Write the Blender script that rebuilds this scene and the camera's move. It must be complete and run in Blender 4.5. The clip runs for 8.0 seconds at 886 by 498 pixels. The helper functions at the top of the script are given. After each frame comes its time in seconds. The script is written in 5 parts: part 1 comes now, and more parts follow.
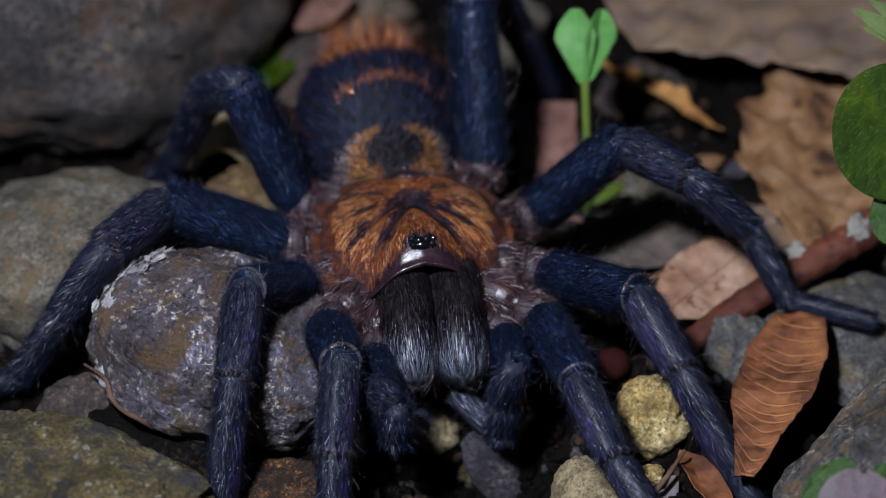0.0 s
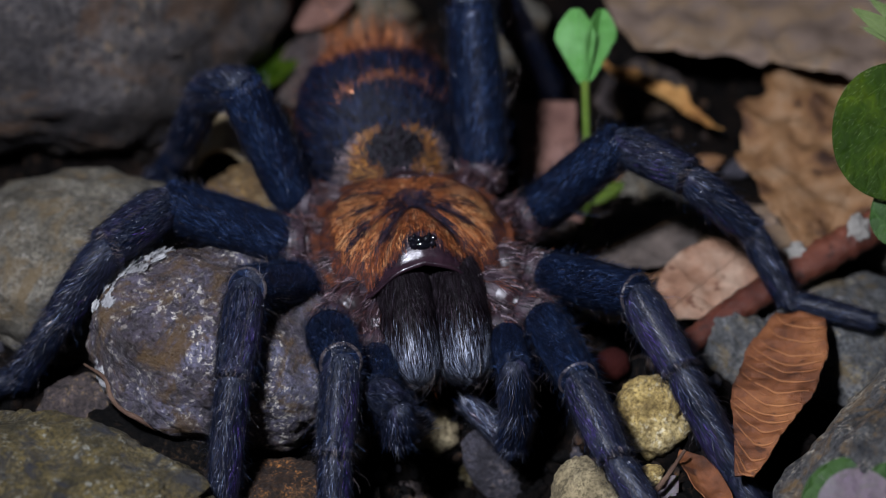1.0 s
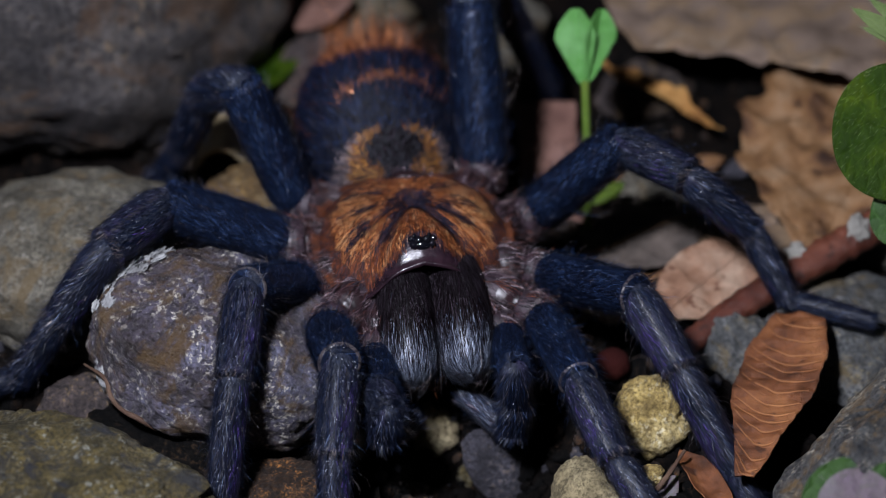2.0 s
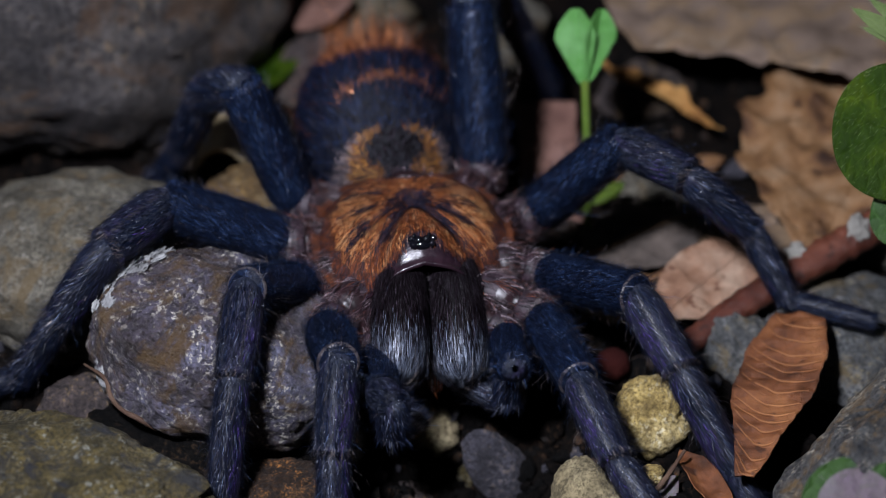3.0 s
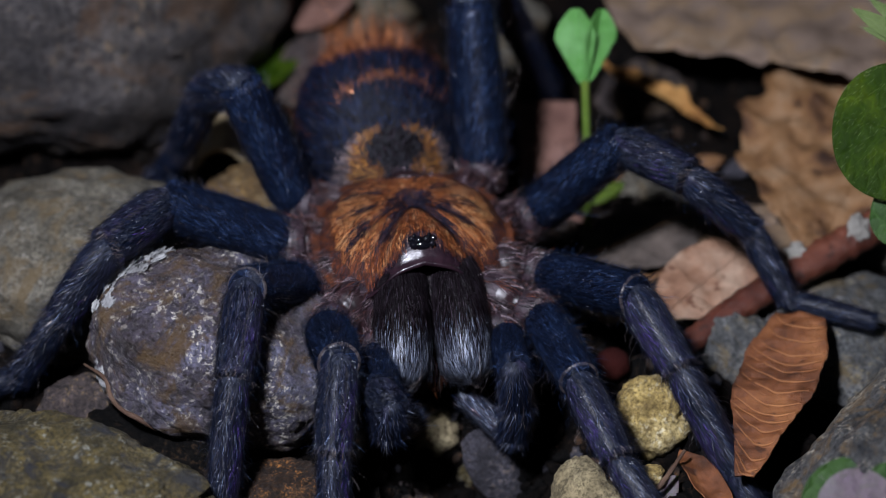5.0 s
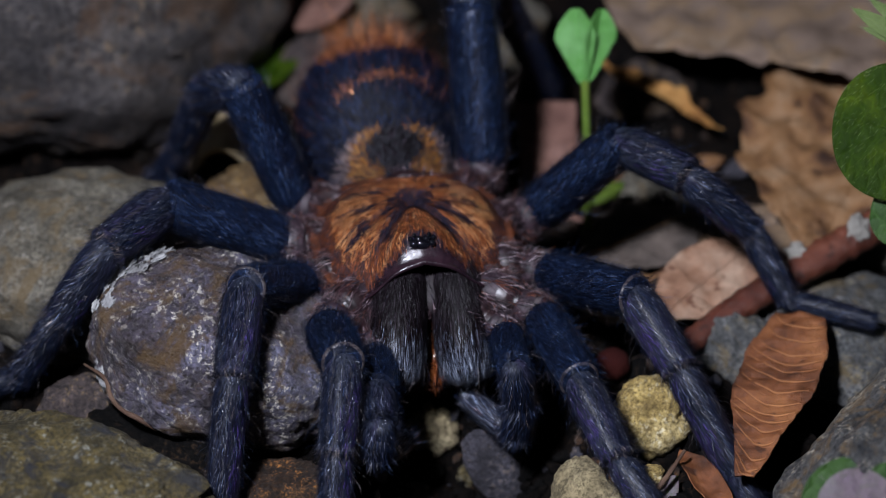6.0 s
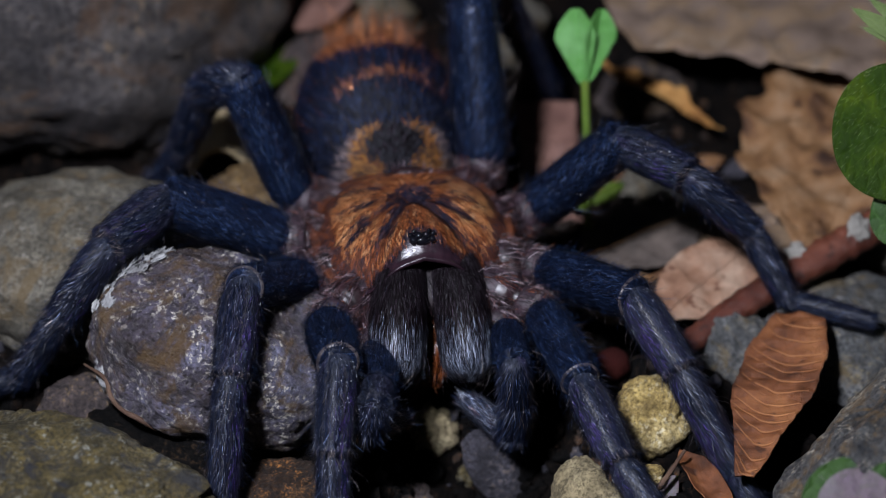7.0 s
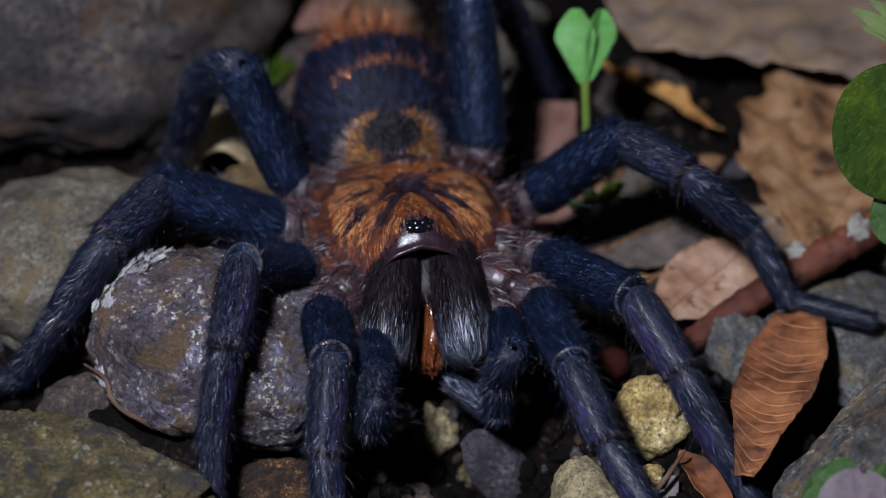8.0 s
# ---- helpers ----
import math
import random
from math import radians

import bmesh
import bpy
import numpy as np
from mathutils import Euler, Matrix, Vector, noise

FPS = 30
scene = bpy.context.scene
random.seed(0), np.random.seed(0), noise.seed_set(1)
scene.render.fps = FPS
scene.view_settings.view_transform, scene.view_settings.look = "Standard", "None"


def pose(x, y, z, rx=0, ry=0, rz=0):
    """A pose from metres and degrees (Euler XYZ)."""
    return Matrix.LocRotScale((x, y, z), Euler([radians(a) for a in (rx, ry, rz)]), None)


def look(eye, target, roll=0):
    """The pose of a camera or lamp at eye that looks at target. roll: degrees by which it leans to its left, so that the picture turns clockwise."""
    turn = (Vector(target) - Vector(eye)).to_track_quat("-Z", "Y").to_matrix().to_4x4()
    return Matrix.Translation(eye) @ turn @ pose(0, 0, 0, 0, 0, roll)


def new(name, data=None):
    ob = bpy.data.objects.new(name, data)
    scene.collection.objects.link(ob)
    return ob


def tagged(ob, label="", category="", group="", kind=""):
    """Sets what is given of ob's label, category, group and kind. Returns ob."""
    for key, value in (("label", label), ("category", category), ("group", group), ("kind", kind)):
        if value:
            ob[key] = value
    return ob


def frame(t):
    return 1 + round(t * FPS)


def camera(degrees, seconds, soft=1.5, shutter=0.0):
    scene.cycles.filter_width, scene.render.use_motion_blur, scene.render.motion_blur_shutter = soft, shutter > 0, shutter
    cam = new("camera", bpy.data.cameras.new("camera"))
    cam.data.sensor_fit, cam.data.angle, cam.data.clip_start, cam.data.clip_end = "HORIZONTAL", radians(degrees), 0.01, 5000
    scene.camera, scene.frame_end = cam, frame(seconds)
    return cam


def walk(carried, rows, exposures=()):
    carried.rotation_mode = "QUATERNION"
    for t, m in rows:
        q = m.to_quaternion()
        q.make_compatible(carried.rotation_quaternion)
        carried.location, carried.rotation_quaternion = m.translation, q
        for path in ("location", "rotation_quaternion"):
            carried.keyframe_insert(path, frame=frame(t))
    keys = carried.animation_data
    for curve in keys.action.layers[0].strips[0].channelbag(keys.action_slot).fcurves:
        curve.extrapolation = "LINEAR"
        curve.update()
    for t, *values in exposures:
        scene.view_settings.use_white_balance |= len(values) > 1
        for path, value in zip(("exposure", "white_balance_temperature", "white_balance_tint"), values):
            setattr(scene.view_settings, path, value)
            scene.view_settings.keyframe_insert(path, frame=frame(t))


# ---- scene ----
CAM_EYE, CAM_AIM = Vector((0, -0.16391, 0.14006)), Vector((0, 0, 0.012))
cam = camera(22, 8.0, soft=0.6, shutter=0.5)
cam.data.dof.use_dof = True
cam.data.dof.focus_distance = 0.2020
cam.data.dof.aperture_fstop = 21.0
walk(cam, [(0.0, look(CAM_EYE, CAM_AIM)), (8.0, look(CAM_EYE, CAM_AIM))])

# ---- light: a small lamp held above and to one side of the lens, in the dark ----
MM = 0.001
world = bpy.data.worlds.new("night")
scene.world = world
world.use_nodes = True
world.node_tree.nodes["Background"].inputs[0].default_value = (0.35, 0.45, 0.7, 1)
world.node_tree.nodes["Background"].inputs[1].default_value = 0.014
lamp_data = bpy.data.lights.new("torch", "SPOT")
lamp_data.energy, lamp_data.shadow_soft_size = 3.25, 0.008
lamp_data.spot_size, lamp_data.spot_blend = radians(66), 1.0
lamp_data.color = (0.87, 0.91, 1.08)
lamp = new("torch", lamp_data)
lamp.matrix_world = look((-0.041, -0.100, 0.160), (0.008, 0.020, 0.0))


# ---- materials ----
def nodes_of(name):
    m = bpy.data.materials.new(name)
    m.use_nodes = True
    nt = m.node_tree
    return m, nt, nt.nodes["Principled BSDF"]


def add(nt, kind, **inputs):
    n = nt.nodes.new(kind)
    for k, v in inputs.items():
        n.inputs[k.replace("_", " ")].default_value = v
    return n


def ramp(nt, fac, stops):
    r = nt.nodes.new("ShaderNodeValToRGB")
    els = r.color_ramp.elements
    while len(els) < len(stops):
        els.new(0.5)
    for e, (p, c) in zip(els, stops):
        e.position, e.color = p, (*c, 1)
    nt.links.new(fac, r.inputs[0])
    return r.outputs[0]


def mixed(nt, fac, a, b, kind="MIX"):
    n = nt.nodes.new("ShaderNodeMix")
    n.data_type, n.blend_type = "RGBA", kind
    for sock, v in ((n.inputs[0], fac), (n.inputs[6], a), (n.inputs[7], b)):
        if isinstance(v, (int, float)):
            sock.default_value = v
        elif isinstance(v, tuple):
            sock.default_value = (*v, 1)
        else:
            nt.links.new(v, sock)
    return n.outputs[2]


def noise_of(nt, co, scale, detail=6, rough=0.6, distort=0.0):
    n = add(nt, "ShaderNodeTexNoise", Scale=scale, Detail=detail, Roughness=rough, Distortion=distort)
    nt.links.new(co, n.inputs["Vector"])
    return n.outputs["Fac"]


def bump(nt, bsdf, height, strength, distance):
    b = add(nt, "ShaderNodeBump", Strength=strength, Distance=distance)
    nt.links.new(height, b.inputs["Height"])
    nt.links.new(b.outputs[0], bsdf.inputs["Normal"])


def stone_material(name, dark, mid, light, fleck, rough=0.75, stain=None, scale=1.0, spec=0.4):
    """Speckled stone: broad stains, grains and pale or dark flecks."""
    m, nt, bsdf = nodes_of(name)
    co = nt.nodes.new("ShaderNodeTexCoord").outputs["Object"]
    broad = noise_of(nt, co, 130 * scale, 5, 0.6)
    grain = noise_of(nt, co, 2300 * scale, 6, 0.75)
    mid_relief = noise_of(nt, co, 480 * scale, 8, 0.75)
    base = ramp(nt, broad, [(0.3, dark), (0.5, mid), (0.7, light)])
    base = mixed(nt, 0.75, base, ramp(nt, mid_relief, [(0.36, (0.18,) * 3), (0.62, (1.3,) * 3)]), "MULTIPLY")
    base = mixed(nt, ramp(nt, grain, [(0.4, (0.12,) * 3), (0.56, (1,) * 3)]), tuple(c * 0.3 for c in dark), base)
    dots = noise_of(nt, co, 2000 * scale, 4, 0.65, 0.1)
    spots = ramp(nt, dots, [(0.54, (0,) * 3), (0.63, (1,) * 3)])
    patch = ramp(nt, noise_of(nt, co, 260 * scale, 4), [(0.45, (0.05,) * 3), (0.6, (0.85,) * 3)])
    base = mixed(nt, mixed(nt, 1.0, spots, patch, "MULTIPLY"), base, fleck)
    if stain:
        w = ramp(nt, noise_of(nt, co, 210 * scale, 8, 0.75, 0.8), [(0.5, (0,) * 3), (0.6, (0.85,) * 3)])
        base = mixed(nt, w, base, stain)
    nt.links.new(base, bsdf.inputs["Base Color"])
    nt.links.new(ramp(nt, grain, [(0.3, (rough + 0.15,) * 3), (0.7, (rough - 0.2,) * 3)]), bsdf.inputs["Roughness"])
    bsdf.inputs["Specular IOR Level"].default_value = spec
    bump(nt, bsdf, mixed(nt, 0.6, grain, mid_relief), 1.0, 0.0009)
    return m


def leaf_material(name, stops, rough=0.6, through_light=0.0, spots=None, spec=0.35, quilt=0.0):
    m, nt, bsdf = nodes_of(name)
    co = nt.nodes.new("ShaderNodeTexCoord").outputs["Object"]
    broad = noise_of(nt, co, 170, 6, 0.65)
    fine = noise_of(nt, co, 3000, 6, 0.75)
    base = ramp(nt, broad, stops)
    base = mixed(nt, 0.55, base, ramp(nt, fine, [(0.3, (0.45,) * 3), (0.65, (1.0,) * 3)]), "MULTIPLY")
    if spots:
        base = mixed(nt, ramp(nt, noise_of(nt, co, 420, 3, 0.6), [(0.62, (0,) * 3), (0.68, (0.9,) * 3)]), base, spots)
    nt.links.new(base, bsdf.inputs["Base Color"])
    bsdf.inputs["Roughness"].default_value = rough
    bsdf.inputs["Specular IOR Level"].default_value = spec
    if through_light:
        bsdf.inputs["Subsurface Weight"].default_value = through_light
        bsdf.inputs["Subsurface Radius"].default_value = (0.4, 1.0, 0.2)
        bsdf.inputs["Subsurface Scale"].default_value = 0.0006
    relief = mixed(nt, 0.4, fine, broad)
    if quilt:
        cells = add(nt, "ShaderNodeTexVoronoi", Scale=quilt)
        cells.feature = "DISTANCE_TO_EDGE"
        warp = add(nt, "ShaderNodeMapping", Scale=(1, 0.55, 1), Rotation=(0, 0, 0.5))
        nt.links.new(co, warp.inputs["Vector"])
        nt.links.new(warp.outputs[0], cells.inputs["Vector"])
        puff = ramp(nt, cells.outputs["Distance"], [(0.0, (0,) * 3), (0.25, (1,) * 3)])
        nt.links.new(mixed(nt, 1.0, base, ramp(nt, cells.outputs["Distance"], [(0.0, (1.2, 1.18, 1.1)), (0.12, (0.9,) * 3)]), "MULTIPLY"), bsdf.inputs["Base Color"])
        relief = mixed(nt, 0.22, relief, puff)
    bump(nt, bsdf, relief, 0.8, 0.0005)
    return m


def hair_material(name, stops, rough=0.3, spec=0.6, sheen=0.0):
    """One colour a hair, out of the stops; sheen: how far the hair mirrors in its own colour."""
    m, nt, bsdf = nodes_of(name)
    g = nt.nodes.new("ShaderNodeNewGeometry")
    nt.links.new(ramp(nt, g.outputs["Random Per Island"], stops), bsdf.inputs["Base Color"])
    bsdf.inputs["Roughness"].default_value = rough
    bsdf.inputs["Metallic"].default_value = sheen
    bsdf.inputs["Specular IOR Level"].default_value = spec
    return m


def skin_material(name, a, b, rough=0.4, scale=500, coat=0.0):
    m, nt, bsdf = nodes_of(name)
    co = nt.nodes.new("ShaderNodeTexCoord").outputs["Object"]
    n = noise_of(nt, co, scale, 6, 0.65)
    nt.links.new(ramp(nt, n, [(0.35, a), (0.65, b)]), bsdf.inputs["Base Color"])
    bsdf.inputs["Roughness"].default_value = rough
    bsdf.inputs["Coat Weight"].default_value = coat
    bump(nt, bsdf, noise_of(nt, co, scale * 4, 5), 0.4, 0.0001)
    return m


def velvet_material(name, dark, light, patch, sheen, rough=0.5):
    """Short dense pile on a limb: streaks along it, soft patches of another tint, a soft sheen."""
    m, nt, bsdf = nodes_of(name)
    co = nt.nodes.new("ShaderNodeTexCoord").outputs["Object"]
    long = add(nt, "ShaderNodeMapping", Scale=(1, 1, 0.16))
    nt.links.new(co, long.inputs["Vector"])
    streak = noise_of(nt, long.outputs[0], 2600, 4, 0.7)
    base = ramp(nt, streak, [(0.32, dark), (0.68, light)])
    where = ramp(nt, noise_of(nt, long.outputs[0], 420, 3, 0.6), [(0.48, (0,) * 3), (0.66, (0.8,) * 3)])
    base = mixed(nt, where, base, patch)
    nt.links.new(base, bsdf.inputs["Base Color"])
    bsdf.inputs["Roughness"].default_value = rough
    bsdf.inputs["Specular IOR Level"].default_value = 0.2
    bsdf.inputs["Sheen Weight"].default_value = 0.06
    bsdf.inputs["Sheen Roughness"].default_value = 0.4
    bsdf.inputs["Sheen Tint"].default_value = (*sheen, 1)
    bump(nt, bsdf, streak, 1.0, 0.0003)
    return m


STONE_BACK = stone_material("dim_stone", (0.03, 0.026, 0.027), (0.064, 0.055, 0.051), (0.10, 0.086, 0.074), (0.13, 0.09, 0.052), 0.6, (0.062, 0.034, 0.018), 0.45)
STONE_TAN = stone_material("tan_stone", (0.085, 0.074, 0.052), (0.15, 0.134, 0.10), (0.2, 0.184, 0.148), (0.24, 0.22, 0.18), 0.65, (0.11, 0.078, 0.038), 1.0)
STONE_AMBER = stone_material("amber_stone", (0.10, 0.055, 0.018), (0.2, 0.12, 0.04), (0.27, 0.19, 0.08), (0.24, 0.21, 0.15), 0.7, (0.07, 0.035, 0.012))
STONE_PURPLE = stone_material("purple_grey_stone", (0.03, 0.021, 0.018), (0.085, 0.075, 0.098), (0.21, 0.215, 0.31), (0.56, 0.52, 0.43), 0.34, (0.075, 0.045, 0.018), 1.0)
STONE_OCHRE = stone_material("ochre_stone", (0.035, 0.029, 0.012), (0.125, 0.092, 0.03), (0.21, 0.165, 0.065), (0.25, 0.25, 0.21), 0.55, (0.014, 0.016, 0.022), 1.3)
STONE_GREY = stone_material("grey_stone", (0.060, 0.064, 0.064), (0.128, 0.128, 0.124), (0.195, 0.188, 0.173), (0.240, 0.203, 0.120), 0.6, (0.128, 0.090, 0.038))
STONE_YELLOW = stone_material("yellow_stone", (0.26, 0.16, 0.045), (0.47, 0.34, 0.11), (0.6, 0.48, 0.22), (0.62, 0.56, 0.38), 0.7)
STONE_PALE = stone_material("pale_stone", (0.19, 0.145, 0.07), (0.31, 0.25, 0.135), (0.38, 0.33, 0.2), (0.22, 0.17, 0.10), 0.8)
STONE_BROWN = stone_material("brown_stone", (0.035, 0.025, 0.024), (0.08, 0.06, 0.055), (0.14, 0.10, 0.075), (0.3, 0.2, 0.08), 0.6)
STONE_SLATE = stone_material("dim_slate", (0.022, 0.02, 0.026), (0.05, 0.046, 0.058), (0.085, 0.08, 0.098), (0.14, 0.11, 0.09), 0.7)
STONE_DARK = stone_material("dark_stone", (0.026, 0.028, 0.032), (0.095, 0.094, 0.09), (0.22, 0.20, 0.155), (0.5, 0.43, 0.32), 0.45, (0.14, 0.085, 0.032), 1.2)
# near black: shade under and between the stones is put into this colour
STONE_SHADE = stone_material("shade_black_stone", (0.001, 0.001, 0.0011), (0.003, 0.0026, 0.0022), (0.007, 0.0056, 0.0044), (0.03, 0.018, 0.010), 0.7, spec=0.1)
CHIP = stone_material("rotten_wood", (0.012, 0.007, 0.004), (0.045, 0.022, 0.010), (0.11, 0.055, 0.022), (0.42, 0.18, 0.045), 0.6, (0.012, 0.008, 0.006), 1.6)
# dark soil, blackened further to paint the shade in the gaps
SOIL = stone_material("shade_black_soil", (0.0015, 0.001, 0.0008), (0.004, 0.0028, 0.002), (0.010, 0.006, 0.004), (0.04, 0.022, 0.012), 0.9, spec=0.08)
RED = leaf_material("red_berry_skin", [(0.3, (0.016, 0.002, 0.002)), (0.7, (0.036, 0.006, 0.004))], 0.8, spec=0.1)
LEAF_TAN = leaf_material("dry_tan_leaf", [(0.3, (0.105, 0.068, 0.045)), (0.47, (0.172, 0.122, 0.09)), (0.56, (0.205, 0.132, 0.073)), (0.7, (0.21, 0.167, 0.132))], 0.7)
LEAF_BROWN = leaf_material("dry_brown_leaf", [(0.34, (0.03, 0.012, 0.006)), (0.42, (0.12, 0.055, 0.022)), (0.5, (0.23, 0.115, 0.045)), (0.6, (0.28, 0.165, 0.085)), (0.72, (0.36, 0.24, 0.14))], 0.55, spots=(0.025, 0.010, 0.005))
LEAF_PALE = leaf_material("dry_pale_leaf", [(0.32, (0.10, 0.04, 0.02)), (0.46, (0.25, 0.13, 0.075)), (0.58, (0.32, 0.2, 0.13)), (0.72, (0.42, 0.29, 0.2))], 0.6, spots=(0.09, 0.035, 0.018))
LEAF_DIM = leaf_material("decayed_grey_leaf", [(0.3, (0.03, 0.024, 0.02)), (0.5, (0.075, 0.058, 0.047)), (0.7, (0.13, 0.10, 0.08))], 0.7)
LEAF_CREAM = leaf_material("dry_cream_leaf", [(0.3, (0.3, 0.21, 0.1)), (0.5, (0.42, 0.33, 0.19)), (0.7, (0.5, 0.42, 0.27))], 0.6)
LEAF_RUST = leaf_material("dry_rust_leaf", [(0.34, (0.03, 0.01, 0.005)), (0.44, (0.105, 0.036, 0.014)), (0.52, (0.17, 0.058, 0.021)), (0.64, (0.26, 0.10, 0.035))], 0.45, spots=(0.04, 0.014, 0.007))
RIB_RUST = leaf_material("pale_rib", [(0.35, (0.17, 0.06, 0.02)), (0.65, (0.36, 0.15, 0.055))], 0.5)
LEAF_ORANGE = leaf_material("dry_orange_leaf", [(0.3, (0.16, 0.06, 0.015)), (0.5, (0.34, 0.16, 0.04)), (0.7, (0.45, 0.25, 0.08))], 0.6)
LEAF_PINK = leaf_material("dry_pink_bark", [(0.3, (0.09, 0.04, 0.03)), (0.5, (0.17, 0.085, 0.062)), (0.7, (0.24, 0.13, 0.10))], 0.7)
LEAF_GREEN = leaf_material("green_leaf", [(0.3, (0.009, 0.024, 0.0005)), (0.5, (0.016, 0.036, 0.0007)), (0.7, (0.046, 0.074, 0.0013))], 0.42, spec=0.12, quilt=1000)
LEAF_BUD = leaf_material("pale_bud_leaf", [(0.3, (0.06, 0.10, 0.02)), (0.7, (0.14, 0.19, 0.06))], 0.5)
LEAF_DARKGREEN = leaf_material("dark_green_leaf", [(0.3, (0.012, 0.04, 0.005)), (0.5, (0.022, 0.06, 0.008)), (0.7, (0.035, 0.085, 0.014))], 0.4, quilt=1000)
LEAF_FRESH = leaf_material("fresh_green_leaf", [(0.3, (0.055, 0.19, 0.03)), (0.5, (0.09, 0.26, 0.055)), (0.7, (0.16, 0.36, 0.12))], 0.4)
LEAF_MAUVE = leaf_material("mauve_leaf", [(0.3, (0.11, 0.08, 0.095)), (0.5, (0.15, 0.12, 0.13)), (0.7, (0.17, 0.17, 0.165))], 0.5, 0.2)
STEM_GREEN = leaf_material("green_stem", [(0.3, (0.06, 0.12, 0.008)), (0.7, (0.13, 0.19, 0.02))], 0.45)
TWIG_RED = leaf_material("red_brown_bark", [(0.3, (0.028, 0.007, 0.004)), (0.5, (0.085, 0.021, 0.011)), (0.7, (0.17, 0.055, 0.03))], 0.4, spots=(0.03, 0.01, 0.006))
TWIG_BROWN = leaf_material("brown_bark", [(0.3, (0.03, 0.016, 0.01)), (0.5, (0.075, 0.04, 0.024)), (0.7, (0.15, 0.09, 0.055))], 0.6)
LICHEN = leaf_material("white_lichen", [(0.3, (0.14, 0.13, 0.11)), (0.7, (0.32, 0.3, 0.26))], 0.85)
CRUST = leaf_material("pale_stone_crust", [(0.35, (0.10, 0.095, 0.09)), (0.5, (0.24, 0.24, 0.24)), (0.7, (0.45, 0.45, 0.43))], 0.8)
BRISTLE_PLANT = hair_material("plant_bristle", [(0, (0.05, 0.09, 0.02)), (1, (0.2, 0.25, 0.11))])

SKIN_NAVY = velvet_material("deep_blue_pile", (0.0008, 0.002, 0.006), (0.003, 0.010, 0.034), (0.002, 0.005, 0.016), (0.15, 0.3, 0.9), 0.7)
SKIN_PURPLE = velvet_material("purple_grey_pile", (0.004, 0.005, 0.008), (0.022, 0.027, 0.042), (0.018, 0.013, 0.042), (0.3, 0.35, 0.7), 0.6)
SKIN_MATT = skin_material("matt_black_skin", (0.003, 0.003, 0.005), (0.006, 0.006, 0.010), 0.9)
SKIN_DARK = skin_material("black_skin", (0.006, 0.003, 0.004), (0.016, 0.008, 0.010), 0.65)
SKIN_JAW = velvet_material("sleek_plum_pile", (0.001, 0.0006, 0.0009), (0.005, 0.003, 0.0042), (0.003, 0.002, 0.003), (0.5, 0.4, 0.5), 0.42)
SKIN_CARAPACE = skin_material("rust_skin", (0.02, 0.006, 0.003), (0.075, 0.022, 0.009), 0.42, 800)
SKIN_CLYPEUS = skin_material("glossy_plum_skin", (0.006, 0.003, 0.005), (0.020, 0.009, 0.013), 0.27, 700, 0.2)
SKIN_JOINT = skin_material("plum_membrane", (0.003, 0.0012, 0.0015), (0.022, 0.009, 0.0105), 0.4, 600, 0.0)
SKIN_RING = skin_material("pale_joint_ring", (0.02, 0.017, 0.02), (0.10, 0.08, 0.078), 0.4, 260)
SKIN_PLATE = skin_material("glossy_plum_plate", (0.004, 0.002, 0.0035), (0.032, 0.015, 0.022), 0.62, 1200)
SKIN_GROOVE = skin_material("bare_brown_groove", (0.004, 0.0035, 0.005), (0.017, 0.015, 0.018), 0.5, 1500)
SKIN_MOUTH = skin_material("amber_mouth_skin", (0.03, 0.007, 0.0025), (0.14, 0.042, 0.012), 0.16, 500, 0.8)
EYE_BLACK = skin_material("black_eye", (0.002, 0.002, 0.003), (0.004, 0.004, 0.006), 0.12, 500, 0.5)
HAIR_NAVY = hair_material("navy_hair", [(0, (0.0006, 0.0016, 0.005)), (0.5, (0.002, 0.0054, 0.0175)), (0.82, (0.0075, 0.019, 0.057)), (0.95, (0.026, 0.052, 0.128)), (1, (0.12, 0.17, 0.29))], 0.42, 0.45, 0.3)
HAIR_PURPLE = hair_material("purple_grey_hair", [(0, (0.001, 0.0013, 0.0026)), (0.5, (0.004, 0.005, 0.0105)), (0.8, (0.012, 0.0145, 0.028)), (0.93, (0.034, 0.037, 0.068)), (1, (0.17, 0.19, 0.25))], 0.5, 0.16, 0.0)
HAIR_STRAND = hair_material("slate_strand", [(0, (0.006, 0.007, 0.014)), (0.6, (0.018, 0.021, 0.038)), (0.9, (0.055, 0.06, 0.09)), (1, (0.2, 0.22, 0.28))], 0.4, 0.4, 0.1)
# brighter than the coat: the sheen along the femur's back is in this blue
HAIR_BLUE = hair_material("blue_strand", [(0, (0.0045, 0.012, 0.036)), (0.6, (0.014, 0.036, 0.105)), (1, (0.07, 0.13, 0.29))], 0.4, 0.5, 0.25)
HAIR_AMBER = hair_material("dull_gold_hair", [(0, (0.07, 0.026, 0.006)), (0.5, (0.25, 0.10, 0.02)), (1, (0.5, 0.24, 0.055))], 0.5, 0.3, 0.1)
HAIR_FRINGE = hair_material("pale_fringe_hair", [(0, (0.08, 0.055, 0.055)), (1, (0.34, 0.26, 0.25))], 0.6, 0.2)
HAIR_VIOLET = hair_material("violet_hair", [(0, (0.006, 0.005, 0.015)), (0.6, (0.024, 0.015, 0.065)), (1, (0.12, 0.07, 0.32))], 0.42, 0.3, 0.1)
HAIR_BLACK = hair_material("black_hair", [(0, (0.003, 0.002, 0.003)), (0.7, (0.014, 0.010, 0.014)), (1, (0.06, 0.05, 0.07))], 0.35, 0.45)
